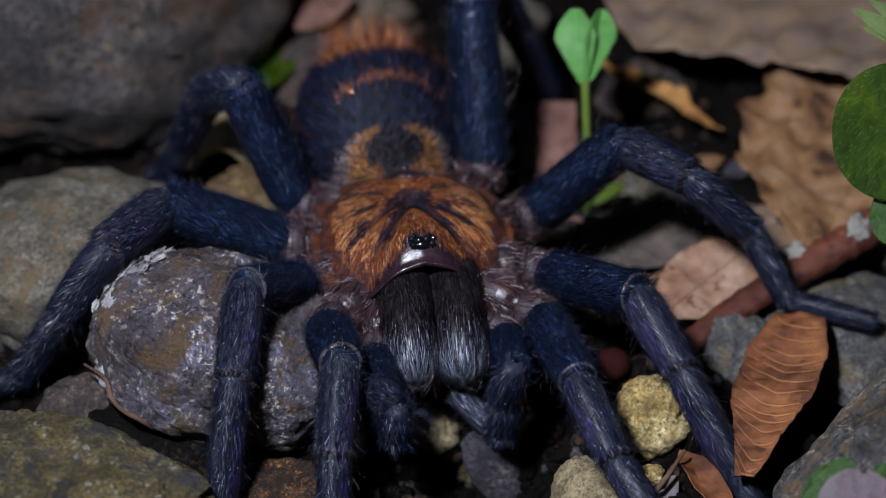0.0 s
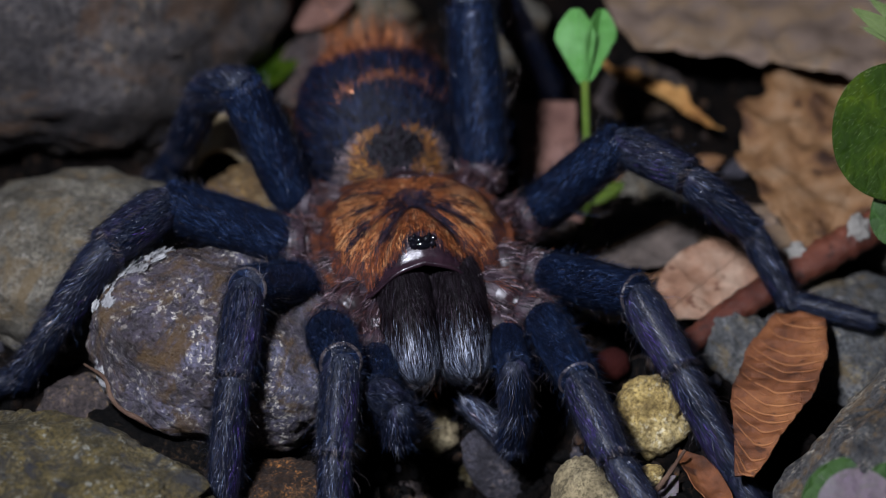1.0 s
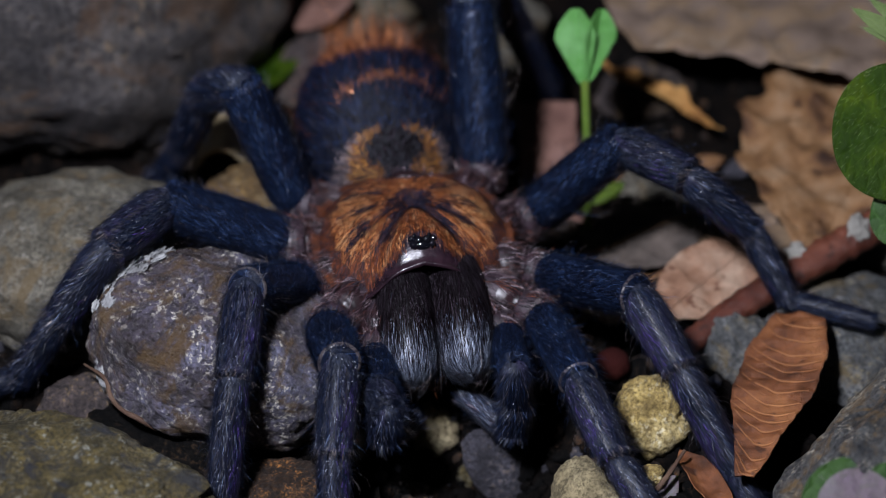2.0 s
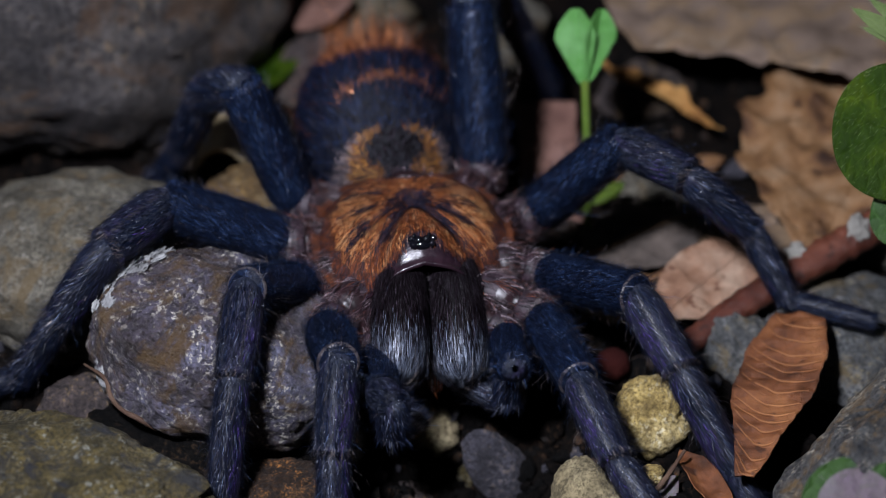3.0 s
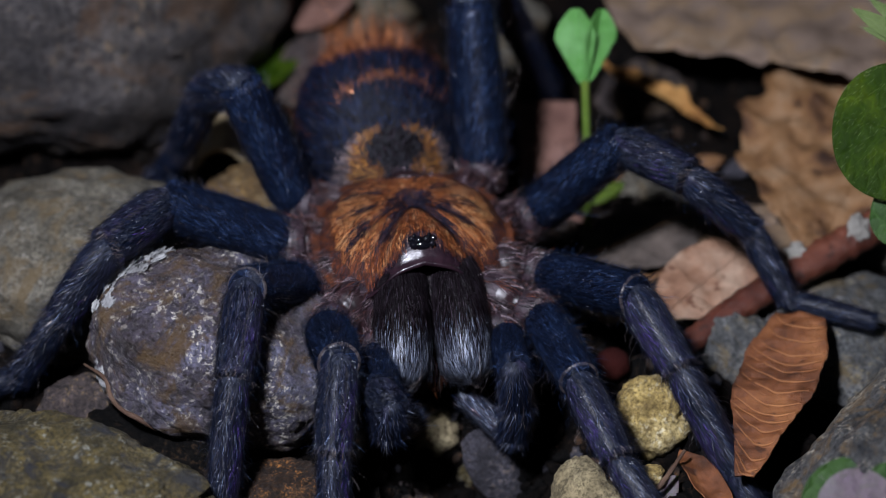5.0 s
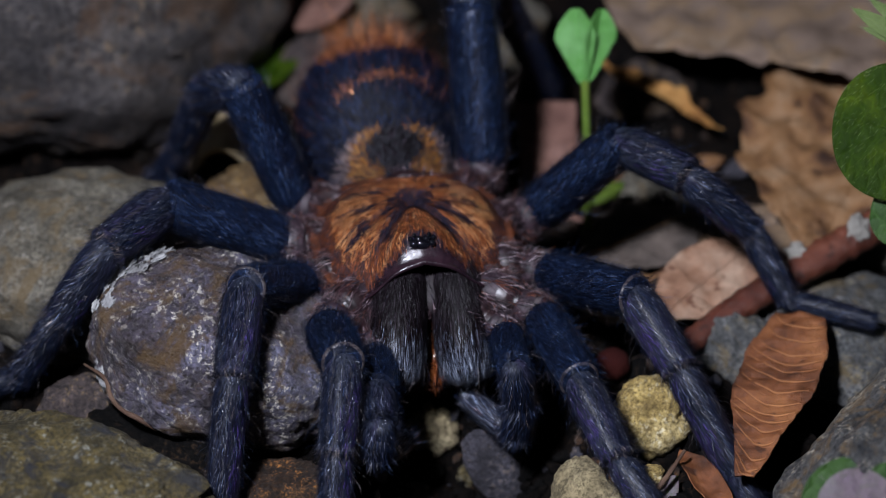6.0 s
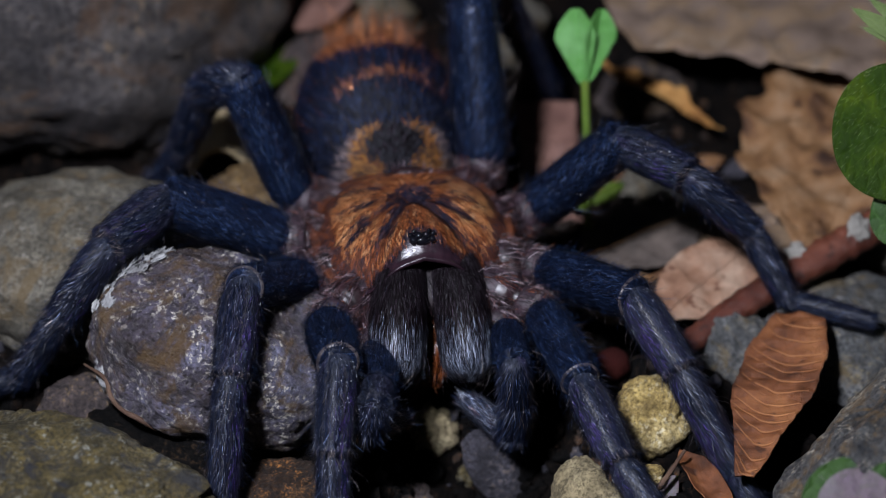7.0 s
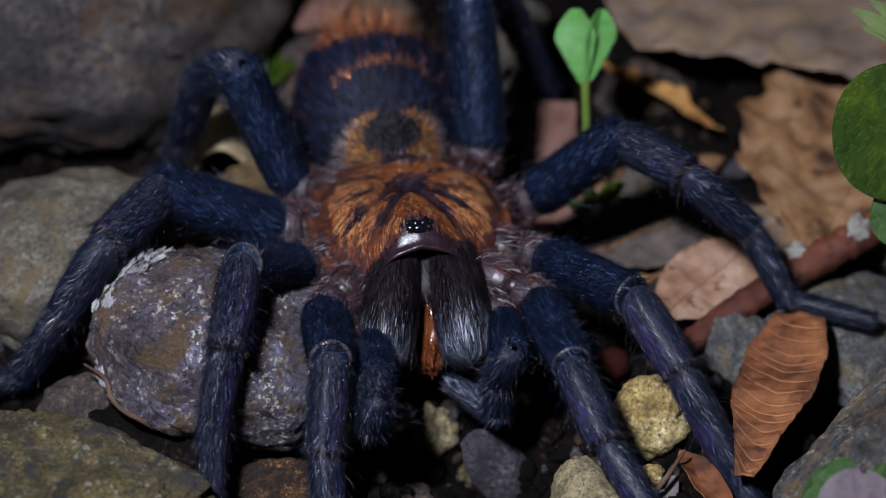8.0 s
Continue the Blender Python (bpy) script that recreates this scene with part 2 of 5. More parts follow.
HAIR_JAW = hair_material("dark_plum_hair", [(0, (0.0012, 0.0006, 0.0009)), (0.8, (0.0036, 0.002, 0.0027)), (0.93, (0.014, 0.009, 0.013)), (1, (0.06, 0.046, 0.06))], 0.5, 0.06)
HAIR_GREY = hair_material("silver_hair", [(0, (0.006, 0.007, 0.012)), (0.45, (0.045, 0.053, 0.08)), (0.8, (0.14, 0.165, 0.225)), (1, (0.45, 0.5, 0.6))], 0.4, 0.45, 0.1)
HAIR_ORANGE = hair_material("orange_hair", [(0, (0.09, 0.026, 0.009)), (0.5, (0.38, 0.115, 0.036)), (1, (0.9, 0.35, 0.12))], 0.35, 0.5, 0.35)
HAIR_DUSK = hair_material("dusky_blue_hair", [(0, (0.0005, 0.0008, 0.002)), (0.6, (0.0014, 0.0026, 0.009)), (0.9, (0.006, 0.013, 0.042)), (1, (0.035, 0.055, 0.12))], 0.6, 0.12)
HAIR_GOLD = hair_material("copper_hair", [(0, (0.20, 0.065, 0.02)), (0.5, (0.70, 0.29, 0.10)), (1, (1.0, 0.6, 0.3))], 0.33, 0.6, 0.4)
HAIR_INK = hair_material("ink_blue_hair", [(0, (0.0005, 0.001, 0.003)), (0.7, (0.002, 0.0042, 0.013)), (1, (0.007, 0.014, 0.04))], 0.45, 0.3, 0.15)
HAIR_RUST = hair_material("rust_hair", [(0, (0.022, 0.006, 0.003)), (0.6, (0.11, 0.028, 0.010)), (1, (0.32, 0.095, 0.032))], 0.4, 0.4, 0.2)
HAIR_TIPS = hair_material("pale_bristle", [(0, (0.03, 0.024, 0.026)), (0.6, (0.075, 0.06, 0.056)), (1, (0.2, 0.165, 0.15))], 0.35, 0.5)
HAIR_PINK = hair_material("pinkish_hair", [(0, (0.012, 0.005, 0.007)), (0.5, (0.042, 0.02, 0.026)), (0.85, (0.16, 0.10, 0.115)), (1, (0.6, 0.5, 0.53))], 0.28, 0.65, 0.1)
# white stubs that paint the glints on the dark coat
HAIR_GLINT = hair_material("painted_glint_hair", [(0, (0.18, 0.2, 0.26)), (1, (0.75, 0.78, 0.82))], 0.25, 0.8)


# ---- mesh helpers: all lengths in millimetres until the mesh is written ----
class Geo:
    """Gathers triangles for one mesh."""

    def __init__(self, *mats):
        self.mats, self.v, self.f, self.m, self.n = mats, [], [], [], 0

    def put(self, v, f, mat=0):
        v, f = np.asarray(v, float).reshape(-1, 3), np.asarray(f, int).reshape(-1, 3)
        self.v.append(v), self.f.append(f + self.n)
        self.m.append(np.full(len(f), mat) if np.isscalar(mat) else np.asarray(mat))
        self.n += len(v)
        return v, f

    def mesh(self, name):
        v, f, m = np.concatenate(self.v) * MM, np.concatenate(self.f), np.concatenate(self.m)
        me = bpy.data.meshes.new(name)
        me.vertices.add(len(v)), me.loops.add(f.size), me.polygons.add(len(f))
        me.vertices.foreach_set("co", v.ravel())
        me.loops.foreach_set("vertex_index", f.ravel().astype(np.int32))
        me.polygons.foreach_set("loop_start", np.arange(0, f.size, 3, dtype=np.int32))
        for mat in self.mats:
            me.materials.append(mat)
        me.polygons.foreach_set("material_index", m.astype(np.int32))
        me.polygons.foreach_set("use_smooth", np.ones(len(f), bool))
        me.update(calc_edges=True)
        return me


def part(name, geo, parent=None, label=""):
    ob = new(name, geo.mesh(name))
    ob.parent = parent
    return tagged(ob, label)


def grid(p, wrap=False):
    """Triangles over an array of points (rows, columns, 3)."""
    nu, nv = p.shape[:2]
    j = np.arange(nv if wrap else nv - 1)
    i = np.arange(nu - 1)
    i, j = np.meshgrid(i, j, indexing="ij")
    a, b = i * nv + j, i * nv + (j + 1) % nv
    c, d = a + nv, b + nv
    return p.reshape(-1, 3), np.concatenate([np.stack([a, b, d], -1).reshape(-1, 3), np.stack([a, d, c], -1).reshape(-1, 3)])


def unit(a):
    return a / np.maximum(np.linalg.norm(a, axis=-1, keepdims=True), 1e-9)


def fur(geo, surface, n, comb, length, radius, lift, mat, keep=None, seed=0, bend=0.6, jitter=0.14, flat=False):
    """n tapered, bent hairs on a surface, combed along comb(points), each standing up by lift."""
    rng = np.random.default_rng(seed)
    v, f = surface
    a, b, c = v[f[:, 0]], v[f[:, 1]], v[f[:, 2]]
    cr = np.cross(b - a, c - a)
    area = np.linalg.norm(cr, axis=1)
    vn = np.zeros_like(v)
    for k in range(3):
        np.add.at(vn, f[:, k], cr)
    vn = unit(vn)
    t = rng.choice(len(f), n, p=area / area.sum())
    r1, r2 = np.sqrt(rng.random(n))[:, None], rng.random(n)[:, None]
    w0, w1, w2 = 1 - r1, r1 * (1 - r2), r1 * r2
    p = w0 * a[t] + w1 * b[t] + w2 * c[t]
    nor = unit(w0 * vn[f[t, 0]] + w1 * vn[f[t, 1]] + w2 * vn[f[t, 2]])
    if keep is not None:
        ok = keep(p, nor, rng)
        p, nor = p[ok], nor[ok]
    n = len(p)
    if n == 0:
        return
    d = comb(p) if callable(comb) else np.broadcast_to(np.asarray(comb, float), p.shape)
    d = d + rng.normal(0, jitter, p.shape)
    d = unit(d - nor * (d * nor).sum(1, keepdims=True))
    ln = (length(p) if callable(length) else length) * np.exp(rng.normal(0, 0.22, n))[:, None].reshape(n, -1)[:, 0]
    ln = ln[:, None]
    li = np.clip(lift + rng.normal(0, 0.08, n), 0.02, 1.2)[:, None]
    l2 = li * (1 - bend)
    q = p + 0.5 * ln * (d * np.cos(li) + nor * np.sin(li))
    e = q + 0.5 * ln * (d * np.cos(l2) + nor * np.sin(l2))
    s = np.cross(d, nor)
    rad = radius * (0.75 + 0.5 * rng.random((n, 1)))
    if flat:
        pts = np.stack([p + rad * s, p - rad * s, q + 0.8 * rad * s, q - 0.8 * rad * s, e], 1)
        one = np.array([(0, 1, 3), (0, 3, 2), (2, 3, 4)])
        tri = (np.arange(n) * 5)[:, None, None] + one[None]
        geo.put(pts.reshape(-1, 3), tri.reshape(-1, 3), np.repeat(mat(p, rng), 3) if callable(mat) else mat)
        return
    ring = [s, -0.5 * s + 0.87 * nor, -0.5 * s - 0.87 * nor]
    pts = np.stack([p + rad * o for o in ring] + [q + 0.8 * rad * o for o in ring] + [e], 1)
    one = np.array([(0, 1, 4), (0, 4, 3), (1, 2, 5), (1, 5, 4), (2, 0, 3), (2, 3, 5), (3, 4, 6), (4, 5, 6), (5, 3, 6)])
    tri = (np.arange(n) * 7)[:, None, None] + one[None]
    if callable(mat):
        mat = np.repeat(mat(p, rng), 9)
    geo.put(pts.reshape(-1, 3), tri.reshape(-1, 3), mat)


def tube(path, radii, sides=12, squash=1.0):
    """A round tube along a list of points, closed at its ends."""
    p = np.asarray(path, float)
    r = np.broadcast_to(np.asarray(radii, float), len(p))
    t = unit(np.gradient(p, axis=0))
    ref = np.array([0, 0, 1.0]) if abs(t[:, 2]).mean() < 0.8 else np.array([0, 1.0, 0])
    s = unit(np.cross(t, ref))
    u = np.cross(s, t)
    a = np.linspace(0, 2 * np.pi, sides, endpoint=False)
    g = p[:, None] + r[:, None, None] * (s[:, None] * np.cos(a)[None, :, None] + squash * u[:, None] * np.sin(a)[None, :, None])
    g = np.concatenate([np.repeat(p[:1, None], sides, 1), g, np.repeat(p[-1:, None], sides, 1)])
    return grid(g, True)


def curve_through(points, n=24):
    """Smooth points through a few given ones."""
    p = np.asarray(points, float)
    q = np.concatenate([2 * p[:1] - p[1:2], p, 2 * p[-1:] - p[-2:-1]])
    out = []
    for x in np.linspace(0, len(p) - 1, n):
        i = min(int(x), len(p) - 2)
        t = x - i
        a, b, c, d = q[i:i + 4]
        out.append(0.5 * (2 * b + (c - a) * t + (2 * a - 5 * b + 4 * c - d) * t * t + (3 * b - a - 3 * c + d) * t ** 3))
    return np.array(out)


def ball(nu=16, nv=24):
    th, ph = np.linspace(0, np.pi, nu), np.linspace(0, 2 * np.pi, nv, endpoint=False)
    g = np.stack([np.sin(th)[:, None] * np.cos(ph), np.sin(th)[:, None] * np.sin(ph), np.cos(th)[:, None] + 0 * ph], -1)
    return grid(g, True)


def place(m, v):
    """Points in millimetres through a pose in millimetres."""
    m = np.array(m)
    return v @ m[:3, :3].T + m[:3, 3]


def pose_mm(x, y, z, rx=0, ry=0, rz=0):
    return pose(x * MM, y * MM, z * MM, rx, ry, rz)


def outward(surface):
    """The same closed surface with its faces turned outwards."""
    v, f = surface
    c = v.mean(0)
    vol = np.einsum("ij,ij->i", v[f[:, 0]] - c, np.cross(v[f[:, 1]] - c, v[f[:, 2]] - c)).sum()
    return (v, f) if vol > 0 else (v, f[:, ::-1])


def frame_of(a, b, up):
    """Pose in millimetres at a, z axis towards b, y axis near up."""
    z = (Vector(b) - Vector(a)).normalized()
    x = Vector(up).cross(z).normalized()
    m = Matrix((x, z.cross(x), z)).transposed().to_4x4()
    m.translation = Vector(a)
    return m


def in_metres(m):
    m = m.copy()
    m.translation = m.translation * MM
    return m


# ---- ground ----
def fbm(p, scale, octaves=4, seed=0.0):
    v = Vector(p) * scale + Vector((seed * 7.3, seed * 3.1, seed * 5.7))
    return noise.fractal(v, 0.9, 2.0, octaves)


def ground_height(x, y):
    """Uneven soil, with a pit below the spider's head."""
    pit = 8 * math.exp(-((x - 3) / 11) ** 2 - ((y + 9) / 9) ** 2)
    return -4.2 + 1.3 * fbm((x, y - 10, 0), 0.09) + 0.5 * fbm((x, y - 10, 3), 0.4) - pit


def build_ground():
    s = np.linspace(-1, 1, 141)
    w = 75 * s + 2400 * s ** 9
    g = np.zeros((141, 141, 3))
    for i, x in enumerate(w):
        for j, y in enumerate(w):
            g[i, j] = (x, y + 10, ground_height(x, y + 10))
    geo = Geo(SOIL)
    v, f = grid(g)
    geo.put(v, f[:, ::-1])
    tagged(part("ground", geo), "dark soil under the stones and litter, blackened as shade", "ground", kind="structure")


build_ground()


# ---- stones ----
def stone_shape(radii, seed, rough=0.12, facets=7, nu=46, nv=64, lump=0.0):
    """An uneven stone: a ball cut by soft facets, then roughened."""
    rng = np.random.default_rng(seed)
    v, f = outward(ball(nu, nv))
    for _ in range(facets):
        n = unit(rng.normal(0, 1, 3))
        cut = rng.uniform(0.72, 0.93)
        over = np.maximum(v @ n - cut, 0)
        v = v - (over * 0.8)[:, None] * n
    k = np.array([1 + rough * 1.6 * fbm(p, 1.6, 4, seed) + rough * 0.4 * fbm(p, 6, 4, seed) + rough * 0.22 * fbm(p, 17, 3, seed) for p in v])
    if lump:
        k += lump * np.array([1 - abs(noise.noise(Vector(p) * 4.5 + Vector((seed, 0, 0)))) * 3 for p in v])
    return v * k[:, None] * np.asarray(radii, float), f


def stone(name, centre, radii, material, label, seed, turn=(0, 0, 0), rough=0.12, facets=7, lump=0.0, fine=1.0, category="stone"):
    geo = Geo(material)
    geo.put(*stone_shape(radii, seed, rough, facets, int(46 * fine), int(64 * fine), lump))
    ob = part(name, geo)
    ob.matrix_basis = pose_mm(*centre, *turn)
    return tagged(ob, label, category, "stones among the litter" if category == "stone" else "")


stone("boulder", (-42, 47, 10.5), (26, 19, 18.5), STONE_BACK, "large dim grey-brown boulder behind the spider", 3, (0, 0, 20), 0.07, 5)
stone("stone", (-34, 12.4, -0.6), (16.5, 11.5, 9), STONE_TAN, "greyish tan weathered stone on the soil", 5, (0, 0, 10), 0.08, 4)
crusted = stone("stone", (-20.2, -3.4, 2.7), (13.0, 9.9, 8.6), STONE_PURPLE, "rounded purplish grey speckled stone under the legs", 11, (0, 28, 12), 0.06, 0, fine=2.2)
stone("stone", (-36.4, -21.6, -1.2), (17.2, 11.5, 9.2), STONE_OCHRE, "flat ochre and grey grained stone", 8, (0, -9, -8), 0.08, 4, fine=2)
stone("stone", (42, -19.5, 1.0), (22, 10, 9), STONE_DARK, "long dark grey stone with rusty flecks", 21, (0, 0, 51), 0.08, 4, fine=2)
stone("stone", (40, 5.5, -4.2), (9.5, 9, 5), STONE_GREY, "grey stone beside the dry leaf", 14, (0, 0, 30), 0.1)
stone("stone", (28.5, 3.5, -3), (4.6, 4, 3.8), STONE_GREY, "small rounded grey stone", 15)
stone("stone", (12.9, -17.8, -3), (3.4, 4.2, 4), STONE_PALE, "small pale tan stone lying on soil", 17, (0, 0, 30), 0.09)
stone("stone", (19.3, -7.6, -2), (3.5, 3.4, 3.9), STONE_YELLOW, "lumpy yellow stone on dark soil", 18, (0, 0, 0), 0.1, 3, 0.05)
stone("pebble", (18.6, -16.5, -0.6), (1.1, 0.9, 1.0), STONE_YELLOW, "tiny yellow pebble among litter", 19, (0, 0, 0), 0.15, 6, fine=0.6, category="pebble")
stone("stone", (-33, -6, -3.2), (4.5, 4, 3.8), STONE_BROWN, "purplish brown stone between larger ones", 22)
stone("stone", (-25.5, -9.5, -3.2), (7.5, 4.5, 3.4), STONE_SHADE, "dark brown rock below the purple stone, blackened as shade", 37, (0, 10, -20), 0.1, 4)
stone("stone", (-20, 25.5, -2.4), (5.5, 4.5, 4.2), STONE_AMBER, "amber-brown stone in shade", 23, (0, 0, 20))
stone("clod", (-1.2, -2.7, -8.7), (2.5, 1.9, 3.6), STONE_PALE, "crumbly pale yellow clod below the mouth", 24, (0, 10, 0), 0.16, 7, 0.03, 0.8, "clod")
stone("stone", (5.4, -7.2, -8.9), (2.7, 1.3, 5.0), STONE_SLATE, "upright blue-grey stone flake", 25, (-20, -30, 25), 0.05, 16)
stone("pebble", (2.3, -5.9, -11.0), (1.1, 0.9, 1.6), STONE_OCHRE, "tiny ochre pebble among stones", 27, fine=0.6, category="pebble")
stone("wood_chip", (-14.5, -15.2, -3.4), (5, 3, 2), CHIP, "dark rotten wood chip with orange flecks", 28, (0, 0, 8), 0.2, 8, category="wood")
stone("stone", (-3.4, -9.5, -10.6), (2.4, 2.0, 1.9), STONE_BROWN, "dim brown pebble down in the pit", 42)
stone("berry", (16.2, 1.0, -2.8), (1.7, 1.6, 1.6), RED, "dark red berry on the soil", 29, rough=0.04, facets=1, fine=0.7, category="berry")
stone("stone", (-11, 62, -2), (8, 6, 7), STONE_TAN, "blurred grey stone far behind", 31)
stone("stone", (-14.5, 50, -3), (5.5, 5, 5.5), STONE_BROWN, "dim brown stone behind the spider", 36)
stone("stone", (8, 58, -3), (5, 5, 5), STONE_TAN, "blurred tan stone far behind", 32)
stone("stone", (22, 48, -4), (5, 4, 4), STONE_BROWN, "dim brown stone under the dry leaves", 33)
stone("stone", (22.5, 29, -2.5), (4.5, 3.5, 3.2), STONE_TAN, "small tan stone behind a leg", 43)
stone("stone", (50, 22, -3), (8, 8, 6), STONE_TAN, "tan stone under the leaves", 34)
stone("stone", (-27, 42, -4), (8, 8, 6), STONE_BROWN, "brown stone beside the boulder", 35)


def crust(ob, spots, material, seed):
    """Pale crumbly crust on a stone: flat lumps sunk into it, thinning out round each spot."""
    rng = np.random.default_rng(seed)
    back = ob.matrix_basis.inverted()
    at_vertex = np.array([q.co for q in ob.data.vertices]) / MM
    middle = at_vertex.mean(0)
    geo = Geo(material)
    for centre, radius, count in spots:
        c = np.array(back @ (Vector(centre) * MM)) / MM
        for k in range(count):
            near = at_vertex[np.argmin(((at_vertex - c - rng.normal(0, radius * 0.5, 3)) ** 2).sum(1))]
            out = Vector(near - middle).normalized()
            size = rng.uniform(0.25, 0.75) * (1.5 if k < 3 else 1)
            v, f = stone_shape((size * rng.uniform(0.8, 1.5), size, 0.22), seed + k, 0.45, 4, 14, 20)
            geo.put(place(Matrix.Translation(Vector(near) + out * 0.02) @ out.to_track_quat("Z", "Y").to_matrix().to_4x4() @ Matrix.Rotation(rng.uniform(0, 6), 4, "Z"), v), f)
    part("crust", geo, ob, "white crumbly crust")


crust(crusted, [((-28.6, -1.4, 10.4), 2.6, 26), ((-26.6, 1.4, 10.6), 2.2, 18), ((-29.8, -5.4, 9.0), 1.6, 8), ((-30.4, -8.0, 2.6), 1.4, 5)], CRUST, 5)


# ---- leaves ----
def leaf_shape(length, width, outline, curl=0.0, arch=0.0, veins=0, relief=0.15, wave=0.0, seed=0, thick=0.18, nu=60, nv=30, ragged=0.0, slant=0.7, fold=0.0):
    """A blade along x from 0 to length, its upper side to z: outline gives the half width along it, curl bends it across and arch lengthwise."""
    u, s = np.linspace(0, 1, nu), np.linspace(-1, 1, nv)
    half = width / 2 * np.array([outline(k) for k in u])
    top = np.zeros((nu, nv, 3))
    for i in range(nu):
        for j in range(nv):
            h = half[i] * (1 + ragged * fbm((u[i] * 6, np.sign(s[j]) * 3, seed), 1.0))
            x, y = u[i] * length, s[j] * h
            z = curl * y * y / max(width, 1) + fold * abs(y) - arch * length * (2 * u[i] - 1) ** 2 + wave * fbm((x, y, seed), 0.22, 3, seed)
            if veins:
                ph = u[i] * veins - abs(s[j]) * slant * veins / 8
                z += relief * (abs((ph % 1.0) - 0.5) * 2) ** 4
            top[i, j] = (x, y, z)
    low = top.copy()
    low[:, :, 2] -= thick
    v1, f1 = grid(top)
    v2, f2 = grid(low)
    rim = np.concatenate([np.arange(nv), np.arange(1, nu) * nv + nv - 1, (nu - 1) * nv + np.arange(nv - 2, -1, -1), np.arange(nu - 2, 0, -1) * nv])
    nxt, n = np.roll(rim, -1), nu * nv
    sides = np.concatenate([np.stack([rim, nxt, nxt + n], 1), np.stack([rim, nxt + n, rim + n], 1)])
    return np.concatenate([v1, v2]), np.concatenate([f1[:, ::-1], f2 + n, sides]), top


def lie(base, tip, up=(0, 0, 1)):
    """Pose of a leaf from its base to its tip, its upper side near up."""
    b, x = Vector(base), (Vector(tip) - Vector(base)).normalized()
    y = Vector(up).cross(x).normalized()
    m = Matrix((x, y, x.cross(y))).transposed().to_4x4()
    m.translation = b * MM
    return m


def oval(k, p=0.75, q=0.9):
    return max(0.02, math.sin(math.pi * k ** q) ** p)


def leaf(name, base, tip, width, material, label, up=(0, 0, 1), outline=oval, rib=None, rib_size=0.25, category="leaf", ribs=0, rib_material=None, **shape):
    length = (Vector(tip) - Vector(base)).length
    v, f, top = leaf_shape(length, width, outline, **shape)
    geo = Geo(material)
    geo.put(v, f)
    ob = part(name, geo)
    ob.matrix_basis = lie(base, tip, up)
    if rib:
        mid = top[:, top.shape[1] // 2] + np.array([0, 0, 0.04])
        g = Geo(rib)
        g.put(*tube(mid, np.linspace(rib_size, rib_size * 0.3, len(mid)), 8))
        part("midrib", g, ob)
    for k in range(ribs):
        u = (k + 0.8 + 0.25 * math.sin(k * 5.1)) / (ribs + 0.6)
        pts = []
        for q in np.linspace(-0.92, 0.92, 15):
            i = min((u - 0.07 * (1 - q * q) + 0.05 * q) * (top.shape[0] - 1), top.shape[0] - 1.001)
            i, w, j = max(int(i), 0), max(i, 0) % 1.0, int(round((q + 1) / 2 * (top.shape[1] - 1)))
            pts.append(top[i, j] * (1 - w) + top[i + 1, j] * w)
        pts = curve_through(np.array(pts)[::2], 22) + np.array([0, 0, 0.05])
        g = Geo(rib_material)
        g.put(*outward(tube(pts, np.interp(np.linspace(0, 1, 22), [0, 0.3, 1], [0.05, 0.14, 0.05]), 7)))
        part("rib", g, ob)
    return tagged(ob, label, category, "dry leaves on the ground" if name == "dry_leaf" else "")


def wing(k):
    return max(0.03, min(1.0, 0.22 + 1.5 * k) * (1 - max(0, k - 0.62) ** 2 * 4.6) ** 0.5)


leaf("dry_leaf", (17, 60, 5), (76, 60, 9), 46, LEAF_TAN, "large tan dry leaf lying over the stones", outline=lambda k: max(0.1, min(1, k * 14) ** 0.5) * min(1, 0.62 + 0.9 * k) * (1 if k < 0.8 else 1 - (k - 0.8) * 2), veins=9, relief=0.25, wave=1.6, ragged=0.10, seed=2, rib=LEAF_TAN, rib_size=0.5)
leaf("dry_leaf", (55, 52, 2.5), (36.0, 13.5, 1.2), 28, LEAF_BROWN, "mottled brown dry leaf with decayed patches", veins=8, relief=0.2, wave=1.4, ragged=0.22, seed=4, rib=LEAF_BROWN)
leaf("dry_leaf", (21, 5, 0), (31.5, 15, 1.5), 8.5, LEAF_PALE, "pale pinkish tan dry leaf", up=(-0.1, -0.3, 1), veins=6, relief=0.12, wave=0.5, seed=6, rib=LEAF_PALE)
leaf("dry_leaf", (17, 46, 2.2), (30, 35.5, 0.8), 2.3, LEAF_ORANGE, "curled orange-brown leaf fragment", wave=1.4, curl=1.0, ragged=0.35, seed=8)
leaf("dry_leaf", (14, 18, -3), (28, 24, -1.3), 11, LEAF_DIM, "grey-brown decayed leaf lying on the soil", veins=6, relief=0.15, wave=0.8, ragged=0.15, seed=18, rib=LEAF_BROWN)
leaf("dry_leaf", (16, 30, -3.2), (30, 33, -1.8), 6, LEAF_BROWN, "orange-brown leaf in the shade", veins=5, relief=0.15, wave=0.9, ragged=0.15, seed=19)
leaf("dry_leaf", (25, 23, -2.5), (39, 17, -1.0), 12, LEAF_TAN, "dull tan leaf under the twig", veins=6, relief=0.15, wave=0.7, ragged=0.1, seed=20, rib=LEAF_TAN)
leaf("dry_leaf", (15, 8.5, -3.4), (30, 14.5, -1.8), 8, LEAF_BROWN, "brown mottled leaf half under other leaves", veins=7, relief=0.15, wave=0.8, ragged=0.12, seed=25, rib=LEAF_BROWN)
